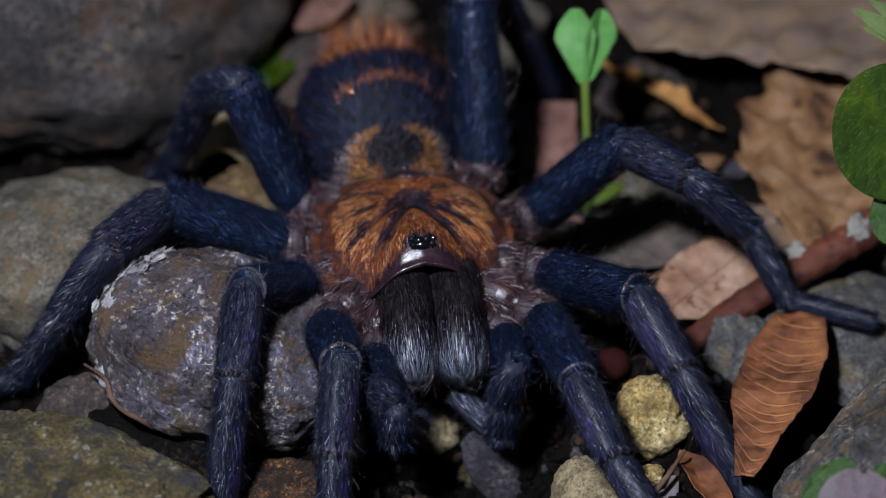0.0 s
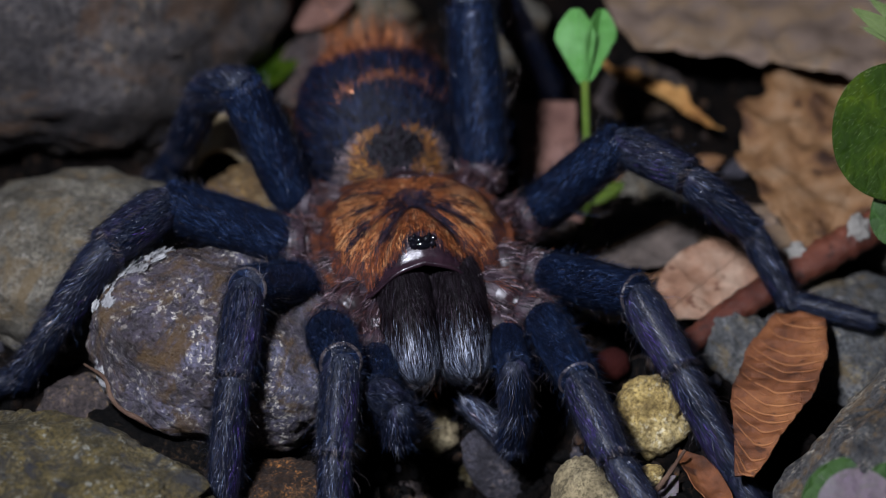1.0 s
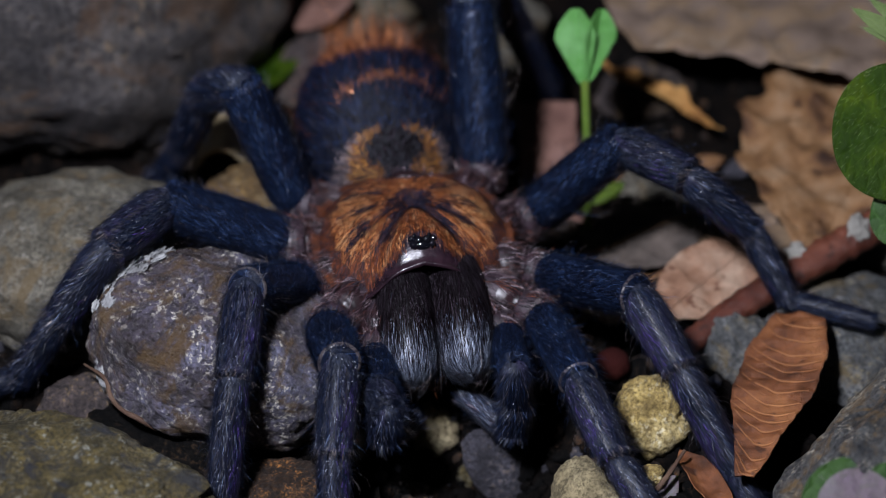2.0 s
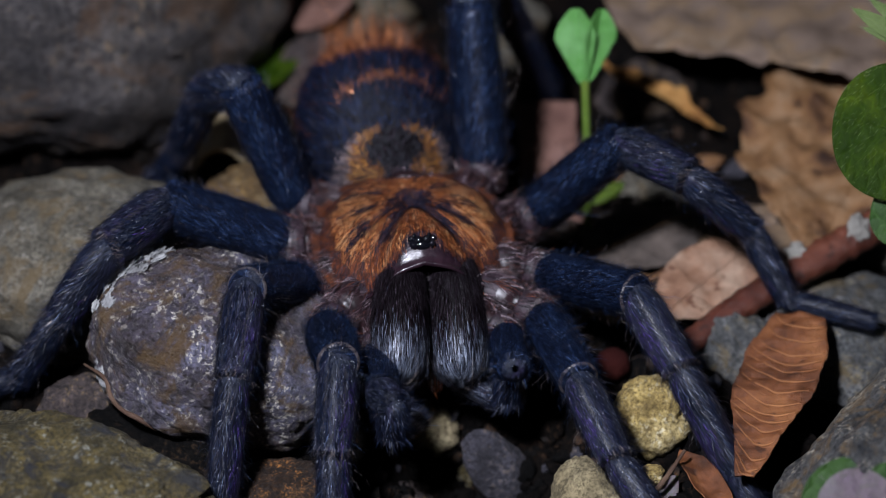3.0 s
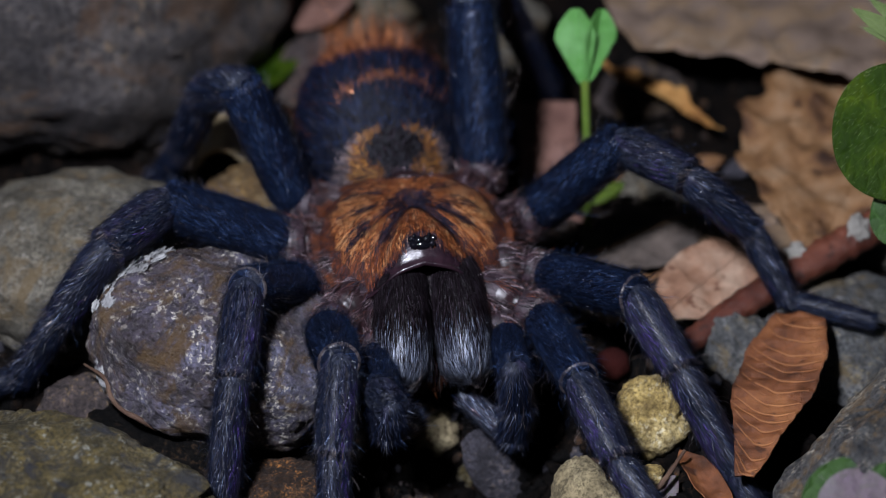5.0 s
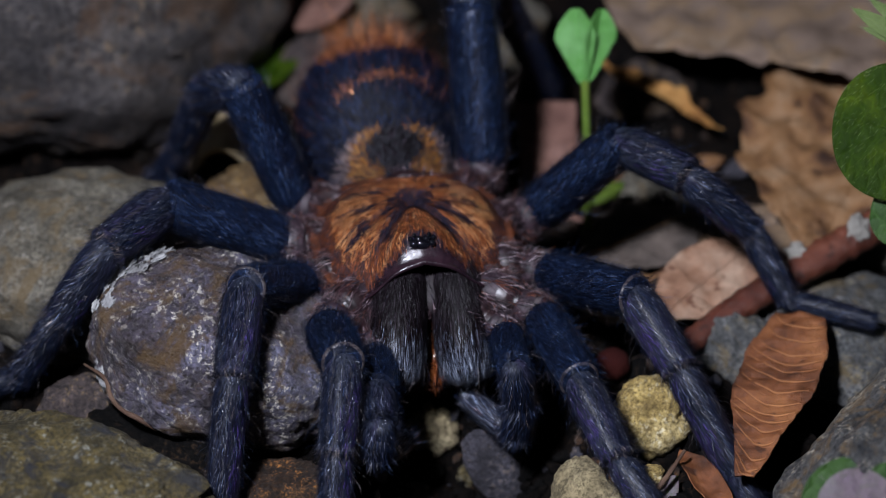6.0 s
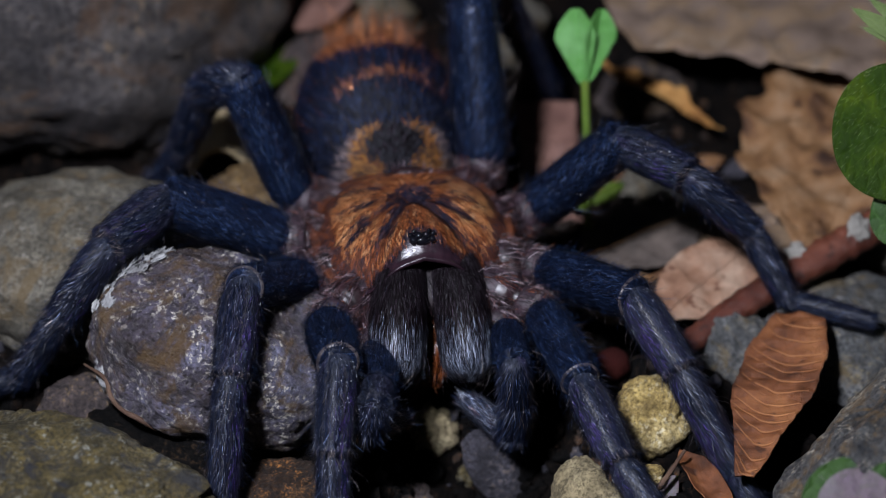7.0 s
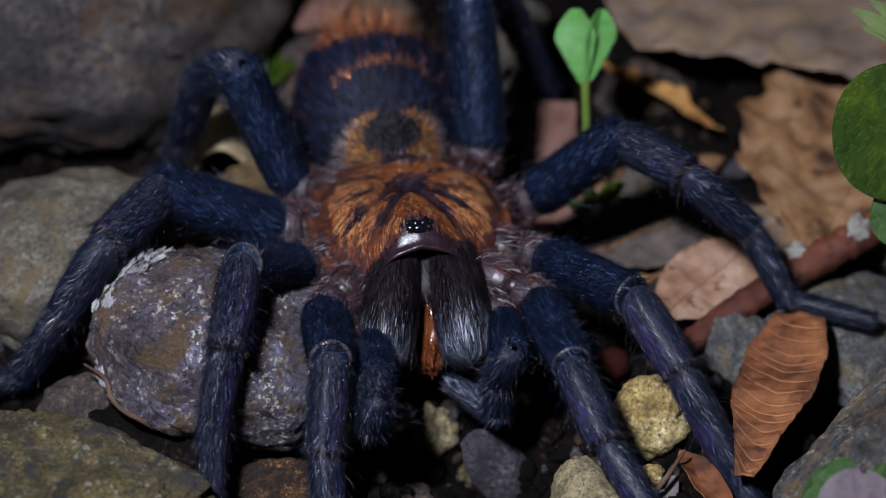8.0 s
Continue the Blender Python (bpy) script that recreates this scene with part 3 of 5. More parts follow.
leaf("bark_piece", (11.4, 24, -3), (11.2, 40, 1), 6.5, LEAF_PINK, "flat pinkish bark piece on the soil", outline=lambda k: 0.95, wave=0.5, ragged=0.08, seed=9, thick=0.8, category="bark")
leaf("winged_seed", (26.4, -18.8, 1.4), (33.7, 2.2, 2.6), 7.8, LEAF_RUST, "rust-brown ribbed dry leaf leaning on stones", up=(-0.35, -0.25, 1), outline=wing, ribs=15, rib_material=RIB_RUST, veins=15, relief=0.25, slant=0.2, wave=0.6, ragged=0.10, seed=10, category="dry leaf")
leaf("dry_leaf", (21.5, -12, -1.5), (25.5, -23, -1), 3.0, LEAF_RUST, "narrow curled orange-brown leaf strip", wave=0.6, curl=1.2, seed=12)
leaf("dry_leaf", (-26.6, 30.5, 4.2), (-19.6, 30.5, 4.2), 6, LEAF_CREAM, "arched cream-coloured dry leaf between stones", up=(0, -0.35, 1), outline=lambda k: 0.9, arch=0.8, wave=0.3, seed=13, thick=0.5)
leaf("leaf", (-19, 54, 3), (-10, 55, 5), 8, LEAF_PINK, "blurred pinkish leaf behind the spider", wave=0.6, seed=14)
leaf("leaf", (-20, 44, 0), (-16, 56, 1), 5, LEAF_GREEN, "blurred dull green leaf behind the spider", wave=0.6, seed=15)
leaf("wood_chip", (-1.3, -12.3, -10.2), (2.1, -11.2, -9.6), 2.2, LEAF_ORANGE, "small orange-brown rotten chip", outline=lambda k: 0.9, wave=0.8, ragged=0.3, thick=0.8, seed=16, category="wood", nu=24, nv=14)
leaf("dry_leaf", (17, -20, -2.8), (21, -15, -2.2), 3.5, LEAF_MAUVE, "small greyish leaf scrap", wave=0.5, seed=17, nu=30, nv=16)


def stick(name, points, radii, material, label, category="twig", n=60, rough=0.1):
    p = curve_through(points, n)
    r = np.interp(np.linspace(0, 1, n), np.linspace(0, 1, len(radii)), radii)
    r = r * (1 + rough * np.array([fbm((i * 0.5, 0, 0), 1.0) for i in range(n)]) * 2)
    g = Geo(material)
    g.put(*outward(tube(p, r, 14)))
    return tagged(part(name, g), label, category)


twig = stick("twig", [(22, 1, -1.5), (28, 5.5, 0.2), (36, 11, 1.6), (43.5, 15.5, 3.2)], [1.1, 1.35, 1.65, 1.75], TWIG_RED, "red-brown twig with white lichen spots")
for c, r in (((34.6, 11.0, 2.95), (1.1, 0.9, 0.22)), ((40.6, 13.2, 4.3), (1.0, 1.2, 0.22))):
    g = Geo(LICHEN)
    v, f = stone_shape(r, 40 + int(c[0]), 0.4, 5, 20, 28)
    g.put(place(Matrix.Translation(c) @ Euler((0.6, 0.1, 0)).to_matrix().to_4x4(), v), f)
    part("lichen_spot", g, twig, "white lichen spot")
stick("root", [(-32.8, -6.3, 3.6), (-30.5, -9.2, 4.4), (-29.8, -10.7, 3.4), (-28.8, -11.3, 2.4), (-27.3, -12.3, 2.3), (-25.8, -12.2, 0.8)], [0.1, 0.2, 0.22, 0.21, 0.27, 0.12], TWIG_BROWN, "thin brown rootlet across the stone", "root")
stick("twig", [(17.5, -19.5, -1.5), (19.5, -17.5, -0.5), (21.6, -14.5, 0.5)], [0.3, 0.25, 0.15], TWIG_BROWN, "thin dry twig piece")


# ---- living plants ----
def build_seedling():
    root = tagged(new("seedling"), "small bright green seedling with paired leaves", "plant")
    root.location = Vector((14.8, 22, -4)) * MM
    g = Geo(STEM_GREEN)
    g.put(*outward(tube(curve_through([(0, 0, 0), (0, 1, 6), (-0.3, 3.5, 12), (-0.5, 5.5, 16)], 20), np.linspace(0.4, 0.4, 20), 10)))
    part("stem", g, root)
    for base, tip, w, up in (((-0.6, 5.4, 15.2), (-1.5, 8.6, 22.6), 4.4, (-0.35, -0.7, 0.6)), ((-0.1, 5.6, 15.6), (1.0, 8.0, 22.9), 3.6, (0.4, -0.7, 0.5)), ((0, 1.0, 3.6), (3.6, 1.4, 6.2), 1.8, (0, -0.8, 0.6)), ((0, 1.0, 3.4), (-2.4, 0.8, 4.6), 1.3, (0, -0.8, 0.6))):
        v, f, top = leaf_shape((Vector(tip) - Vector(base)).length, w, lambda k: max(0.05, min(1, 1.5 * k) ** 0.8 * (1 - max(0, k - 0.62) ** 2 * 5.2)), veins=6, relief=0.1, fold=0.5, wave=0.25, seed=3, nu=36, nv=20)
        g = Geo(LEAF_FRESH if tip[2] > 10 else STEM_GREEN)
        m = lie(base, tip, up)
        m.translation = Vector(base)
        g.put(place(m, v), f)
        part("leaf_blade", g, root)


build_seedling()


def round_leaf(name, centre, radius, facing, material, label, seed, notch=0.0, hairs=0, rim=None):
    """A round leaf with raised veins and, along its rim and face, bristles."""
    rr, a = np.linspace(0.02, 1, 44), np.linspace(0, 2 * np.pi, 120, endpoint=False)
    g0 = np.zeros((44, 120, 3))
    for i, r in enumerate(rr):
        for j, t in enumerate(a):
            k = radius * r * (1 - notch * math.exp(-((t - math.pi / 2) / 0.25) ** 2) * r) * (1 + 0.03 * math.sin(3 * t + seed))
            z = 0.05 * radius * r * r + 0.18 * (abs(math.sin(t * 4)) ** 8) * r * (1 - r) + 0.25 * fbm((k * math.cos(t), k * math.sin(t), seed), 0.3) + 0.3 * abs(noise.noise(Vector((k * math.cos(t), k * math.sin(t), seed)) * 0.8))
            g0[i, j] = (k * math.cos(t), k * math.sin(t), z)
    low = g0.copy()
    low[:, :, 2] -= 0.3
    v, f = grid(np.concatenate([g0, low[::-1]]), True)
    v, f = outward((v, f))
    geo = Geo(material, BRISTLE_PLANT, rim or material)
    mi = np.where(np.linalg.norm(v[f].mean(1)[:, :2], axis=1) > radius * 0.74, 2, 0) if rim else 0
    geo.put(v, f, mi)
    if hairs:
        fur(geo, (v, f), hairs, lambda p: np.stack([p[:, 1] * 0 - 0.6, p[:, 1] * 0 - 1, 0 * p[:, 0]], 1), 0.45, 0.009, 0.25, 1, seed=seed)
        fur(geo, (v, f), hairs, lambda p: p * (1, 1, 0), 0.22, 0.015, 0.4, 1, keep=lambda p, n, rng: np.linalg.norm(p[:, :2], axis=1) > radius * 0.96, seed=seed + 1)
    ob = part(name, geo)
    for k in range(7):
        t = k * 2 * math.pi / 7 + 0.3 + seed
        rr2 = np.linspace(0.05, 0.9, 12) * radius
        z2 = [0.05 * q * q / radius + 0.25 * fbm((q * math.cos(t), q * math.sin(t), seed), 0.3) + 0.05 for q in rr2]
        g = Geo(material)
        g.put(*outward(tube(np.stack([rr2 * math.cos(t), rr2 * math.sin(t), z2], 1), np.linspace(0.07, 0.02, 12), 6)))
        part("vein", g, ob)
    ob.matrix_basis = in_metres(frame_of(centre, Vector(centre) + Vector(facing), (0.2, 0.5, 1)))
    return tagged(ob, label, "leaf")


round_leaf("round_leaf", (41.2, 4.6, 21.8), 6.2, (-0.25, -0.75, 0.6), LEAF_GREEN, "round green leaf with fine pale bristles", 1, hairs=1100)
round_leaf("round_leaf", (42.2, 0.6, 15.8), 3.6, (-0.4, -0.6, 0.5), LEAF_DARKGREEN, "dark green round leaf below a larger one", 2, hairs=300)
round_leaf("leaf", (34.0, -30.0, 8.4), 4.6, (0.0, -0.6, 0.8), LEAF_MAUVE, "notched mauve leaf with a green rim", 5, notch=0.35, rim=LEAF_DARKGREEN)
stick("leaf_stalk", [(45, 9, -3), (44.5, 7, 10), (41.4, 5.2, 21.5)], [0.5, 0.4, 0.3], STEM_GREEN, "green stalk under the round leaves", "stalk")
stick("leaf_stalk", [(37, -32, -3), (36, -30, 4), (34.2, -29.8, 8.0)], [0.4, 0.35, 0.3], STEM_GREEN, "green stalk under the notched leaf", "stalk")


def build_sprig():
    """A bud of overlapping narrow leaflets, each with fine hairs."""
    root = tagged(new("sprig"), "bristly light green shoot tip", "plant")
    for a, b, w, lean in (((42.5, 10.6, 27.4), (37.2, 12.6, 29.9), 1.6, 0.0), ((42.2, 10.9, 27.2), (38.2, 11.7, 28.4), 1.1, 0.3), ((42.6, 11.4, 28.3), (38.8, 13.4, 30.4), 1.2, -0.3), ((43.2, 9.0, 25.2), (39.9, 9.6, 25.6), 0.8, 0.2)):
        length = (Vector(b) - Vector(a)).length
        v, f, top = leaf_shape(length, w, lambda k: oval(k, 0.8, 0.8), fold=0.35, wave=0.2, seed=5, thick=0.16, nu=24, nv=12)
        geo = Geo(LEAF_BUD if w > 1 else LEAF_DARKGREEN, BRISTLE_PLANT)
        m = lie(a, b, (-0.2 + lean, -0.75, 0.6))
        m.translation = Vector(a)
        v = place(m, v)
        geo.put(v, f)
        fur(geo, (v, f), 90, unit(np.array(b) - np.array(a)), 0.6, 0.012, 0.4, 1, seed=4)
        part("leaflet", geo, root)


build_sprig()
stick("leaf_stalk", [(48, 10, -3), (47, 10, 12), (44.5, 10.4, 25), (41.4, 11.2, 28.1)], [0.5, 0.45, 0.35, 0.3], STEM_GREEN, "thin green stalk of a bristly shoot", "stalk")


def build_litter():
    """Grit and crumbs between the stones, most of them blackened to paint the shade there."""
    rng = np.random.default_rng(12)
    geo = Geo(SOIL, STONE_SHADE, STONE_SHADE, STONE_SLATE, CHIP)
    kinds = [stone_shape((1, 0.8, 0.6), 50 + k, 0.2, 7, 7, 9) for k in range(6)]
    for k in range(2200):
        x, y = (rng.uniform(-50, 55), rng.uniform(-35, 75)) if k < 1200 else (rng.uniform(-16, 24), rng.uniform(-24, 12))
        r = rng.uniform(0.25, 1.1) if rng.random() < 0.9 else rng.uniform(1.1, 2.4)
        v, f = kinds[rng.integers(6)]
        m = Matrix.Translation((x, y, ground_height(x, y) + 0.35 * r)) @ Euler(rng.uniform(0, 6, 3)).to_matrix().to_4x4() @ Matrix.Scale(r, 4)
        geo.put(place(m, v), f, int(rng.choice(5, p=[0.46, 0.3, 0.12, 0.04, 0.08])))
    tagged(part("grit", geo), "dark grit and crumbs of litter on the soil, blackened as shade", "grit", kind="stuff")


build_litter()


def build_seed():
    geo = Geo(LEAF_CREAM, HAIR_BLACK)
    v, f = stone_shape((2.9, 1.0, 0.9), 70, 0.06, 2, 20, 28)
    geo.put(v, f)
    fur(geo, (v, f), 70, (1, -0.5, 0), 1.5, 0.03, 0.7, 1, seed=71)
    ob = part("seed", geo)
    ob.matrix_basis = pose_mm(14.5, 7.0, -0.3, 0, 12, -12)
    tagged(ob, "pale cream seed with dark bristles", "seed")
    stick("twig", [(12.0, 7.9, -4), (13.5, 7.4, -2.5), (14.5, 7.1, -1.1)], [0.5, 0.4, 0.4], TWIG_BROWN, "short brown stalk under the seed")


build_seed()


# ---- the spider ----
REST = Matrix.Translation((-2.7, 6.0, 0)) @ Matrix.Rotation(radians(5), 4, "Z")
BACK = REST.inverted()
RISE, RIGHT, NEAR = Vector((0, 0.616, 0.788)), Vector((1, 0, 0)), Vector((0, -0.788, 0.616))
LEGS = {
    "R1": [(9.0, -2.2, 6.0), (11.9, -12.5, 7.1), (14.8, -19.4, 4.1), (19.8, -24.8, -1.4), (25, -29.5, -3.0), (27, -35, -3.4)],
    "R2": [(9.5, 3.5, 6.5), (17.5, -4.9, 10.6), (21.0, -11.2, 7.2), (26.2, -15.0, -1.8), (28.9, -21.9, -3.0), (30.5, -29, -3.3)],
    "R3": [(8.8, 11.8, 7.0), (16.8, 11.3, 15.9), (22.7, 6.8, 15.3), (29.1, 6.9, 8.9), (32.8, 4.1, 2.6), (40.6, 1.8, 1.8)],
    "R4": [(4.0, 18.0, 7.5), (2.7, 27.0, 21.1), (4.0, 34.4, 20.3), (7.8, 38.9, 11.0), (11.1, 41.7, 2.0), (12.6, 44.7, -3.0)],
    "L1": [(-10.6, -4.6, 6.5), (-8.9, -14.2, 10.5), (-9.5, -18.8, 4.5), (-9.6, -22.8, -2.6), (-9.9, -30, -3.0), (-10.2, -36, -3.3)],
    "L2": [(-12.9, 1.6, 6.5), (-17.4, -7.4, 13.3), (-18.2, -15.2, 9.7), (-19.4, -19.2, -0.8), (-20, -26, -2.8), (-20.5, -32, -3.2)],
    "L3": [(-15.0, 7.2, 7.0), (-25.8, 5.5, 13.0), (-30.6, -0.3, 12.3), (-35.4, -2.0, 5.5), (-39.7, -3.0, -1.0), (-46.1, -3.3, -3.2)],
    "L4": [(-14.2, 13.6, 7.0), (-19.2, 15.6, 19.5), (-23.2, 21.0, 14.8), (-26.6, 26.5, 4.8), (-29.0, 29.5, -0.8), (-31.0, 32.0, -3.9)],
}
PALPS = {
    "PR": [(5.7, -4.2, 5.5), (6.3, -10.5, 6.9), (6.7, -10.6, 1.9), (6.4, -10.5, -2.4), (2.4, -5.4, -2.2)],
    "PL": [(-6.0, -6.4, 5.0), (-5.8, -12.8, 6.2), (-3.9, -16.2, 7.0), (-3.9, -15.7, 3.4), (-2.0, -11.7, 1.1)],
}
SEGMENTS = (("femur", 2.15, 2.05), ("patella", 1.88, 1.78), ("tibia", 1.62, 1.42), ("metatarsus", 1.3, 1.08), ("tarsus", 1.05, 0.88))
PALP_SEGMENTS = (("femur", 1.8, 1.75), ("patella", 1.75, 1.7), ("tibia", 1.65, 1.6), ("tarsus", 1.5, 1.1))

# how stout each leg is beside the mean
STOUT = {"R1": 0.84, "R2": 0.92, "R3": 1.0, "R4": 1.1, "L1": 0.88, "L2": 0.9, "L3": 1.12, "L4": 1.0, "PR": 0.82, "PL": 0.86}

spider = tagged(new("spider"), "large dark blue hairy spider with an orange carapace", "spider")
spider.matrix_basis = in_metres(REST)
MOVING = []


def limb_shape(length, r0, r1, nu=34, nv=36, bulge=0.08, grooves=0.0):
    """A limb segment along z: a rounded base, a slight belly, a raised rim at its far end and, on its back, two shallow grooves."""
    t = np.concatenate([np.linspace(0, 0.14, 7)[:-1], np.linspace(0.14, 0.88, nu - 16), np.linspace(0.88, 1, 11)[1:]])
    full = length + 0.65 * r0 + 0.2 * r1
    ends = np.clip(np.minimum(t * full / (0.95 * r0), (1 - t) * full / (0.3 * r1)), 0, 1)
    z = -0.65 * r0 + t * full
    r = (r0 + (r1 - r0) * t) * (1 + bulge * np.sin(np.pi * t)) * np.sqrt(1 - (1 - ends) ** 2)
    r = r * (1 - 0.14 * np.exp(-((z - 0.25) / 0.55) ** 2) * (z > 0.25) - 0.14 * (z <= 0.25))
    r = r * (1 + 0.075 * np.exp(-((z - length + 0.1) / 0.16) ** 2) - 0.05 * np.exp(-((z - length + 0.7) / 0.3) ** 2))
    a = np.linspace(0, 2 * np.pi, nv, endpoint=False)
    dent = 1 - grooves * (np.exp(-((a - 1.05) / 0.2) ** 2) + np.exp(-((a - 2.1) / 0.2) ** 2))
    g = np.stack([r[:, None] * np.cos(a) * dent, r[:, None] * np.sin(a) * dent, z[:, None] + 0 * a], -1)
    return outward(grid(g, True))


def segment(name, parent, a, b, r0, r1, up, kind, seed, front=True):
    """A hairy segment from joint a to joint b, at its pose in the spider's space."""
    length = (Vector(b) - Vector(a)).length
    blue = kind == "femur"
    palp = parent.name.startswith("pedipalp")
    grooved = kind in ("patella", "tibia", "metatarsus") and not palp
    geo = Geo(SKIN_NAVY if blue else SKIN_PURPLE, HAIR_NAVY if blue else HAIR_PURPLE, HAIR_TIPS, HAIR_GREY, SKIN_RING, HAIR_NAVY, HAIR_PINK, HAIR_INK, HAIR_VIOLET, HAIR_GLINT, HAIR_BLUE if blue else HAIR_STRAND, SKIN_GROOVE)
    s = limb_shape(length, r0, r1, grooves=0.05 if grooved else 0.0)
    mid = s[0][s[1]].mean(1)
    around = np.arctan2(mid[:, 1], mid[:, 0])
    ring = (mid[:, 2] > length - 0.14) & (mid[:, 2] < length + 0.04) & (kind == "femur") & front & (not palp)
    groove = grooved & ((np.abs(around - 1.05) < 0.1) | (np.abs(around - 2.1) < 0.1)) & (mid[:, 2] > 0.3) & (mid[:, 2] < length - 0.5)
    geo.put(*s, np.where(ring, 4, np.where(groove, 11, 0)))
    area = 6.28 * (r0 + r1) / 2 * length
    m = frame_of(a, b, up)
    side = m.to_3x3().transposed() @ Vector((-math.copysign(1, a[0]), -0.5, 0.1))
    inner = math.atan2(side.y, side.x)
    pad = kind == "tarsus" and palp

    def colour(p, rng):
        n, a = len(p), np.arctan2(p[:, 1], p[:, 0])
        k = rng.random(n)
        stripe = np.sin(a * 3 + seed) + 0.7 * np.sin(p[:, 2] * 1.1 + seed * 0.7 + np.sin(a)) + rng.normal(0, 0.45, n)
        out = np.where(stripe > (0.1 if blue else 0.3), 1, 7)
        if grooved:
            flush = np.cos(a - inner) + 0.3 * np.exp(-((p[:, 2] / length - 0.6) / 0.25) ** 2) - 0.15 + rng.normal(0, 0.2, n)
            out = np.where((flush > (0.92 if kind != "metatarsus" else 1.1) + (0 if front else 0.3)) & (k < 0.85), 8, out)
        out = np.where((p[:, 2] < 0.3) & (kind != "femur") & (not palp) & front & (k < 0.5), 7, out)
        if kind in ("patella", "tibia") and not palp:
            out = np.where((np.abs(p[:, 2] - length + 0.25) < 0.35) & (k < 0.3), 2, out)
        return np.where((p[:, 2] > length * 0.15) & (rng.random(n) < 0.5), np.where(rng.random(n) < 0.8, 3, 6), out) if pad else out

    def coat(p, n, rng):
        """Hair grows everywhere but on the joint's rim and, thinly, in the grooves."""
        a = np.arctan2(p[:, 1], p[:, 0])
        ok = (p[:, 2] < length - 0.5) | (p[:, 2] > length + 0.1) | (kind != "femur") | (rng.random(len(p)) < 0.35)
        if grooved:
            bald = ((np.abs(a - 1.05) < 0.13) | (np.abs(a - 2.1) < 0.13)) & (p[:, 2] > 0.2)
            ok &= ~bald | (rng.random(len(p)) < 0.4)
        return ok

    def cover(p):
        return 0.95 * np.clip(0.2 + (p[:, 2] + 0.65 * r0) / 2.4, 0.2, 1)

    def shaft(p, n, rng):
        return (np.abs(n[:, 2]) < 0.6) & (p[:, 2] > 0) & coat(p, n, rng)

    flow = (0, 0.3, 1)
    fur(geo, s, int(area * (60 if blue or palp else 44)), flow, cover, 0.022, 0.2, colour, flat=True, seed=seed, jitter=0.17, keep=coat)
    fur(geo, s, int(area * 14), flow, 1.1, 0.013, 0.55, lambda p, rng: np.where(rng.random(len(p)) < 0.4, 5, 7), flat=True, seed=seed + 3, bend=0.4, jitter=0.25, keep=shaft)
    fur(geo, s, int(area * (4 if blue else 2.5)), flow, 0.9, 0.018, 0.25, 10, flat=True, seed=seed + 6, jitter=0.15, keep=shaft)
    # glints on the coat, painted as scattered short white hairs
    fur(geo, s, int(area * (0.8 if blue or palp or not front else 4)), flow, 0.2, 0.019, 0.5, 9, seed=seed + 4, jitter=0.3)
    fur(geo, s, int(area * 4), flow, 0.9, 0.009, 0.6, lambda p, rng: np.where(rng.random(len(p)) < 0.12, 2, np.where(rng.random(len(p)) < 0.5, 1, 5)), seed=seed + 1, bend=0.3, keep=lambda p, n, rng: (np.abs(n[:, 2]) < 0.6) & (p[:, 2] > 0))
    fur(geo, s, int(area * 1.1), flow, 2.2, 0.0105, 0.85, lambda p, rng: np.where(rng.random(len(p)) < 0.3, 2, 5), seed=seed + 2, bend=0.6, jitter=0.35, keep=lambda p, n, rng: np.abs(n[:, 2]) < 0.6)
    # a fringe that stands up along the back, paler to paint the grazing sheen
    fur(geo, s, int(area * (12 if blue else 4)), flow, 1.0, 0.012, 0.75, 10, flat=True, seed=seed + 8, bend=0.5, jitter=0.25, keep=lambda p, n, rng: (n[:, 1] > 0.35) & (np.abs(n[:, 2]) < 0.6))
    ob = part(name, geo, parent)
    MOVING.append((ob, up))
    ob.matrix_basis = in_metres(BACK @ m)
    return ob


def to_local(p):
    return np.array(BACK @ Vector(p))


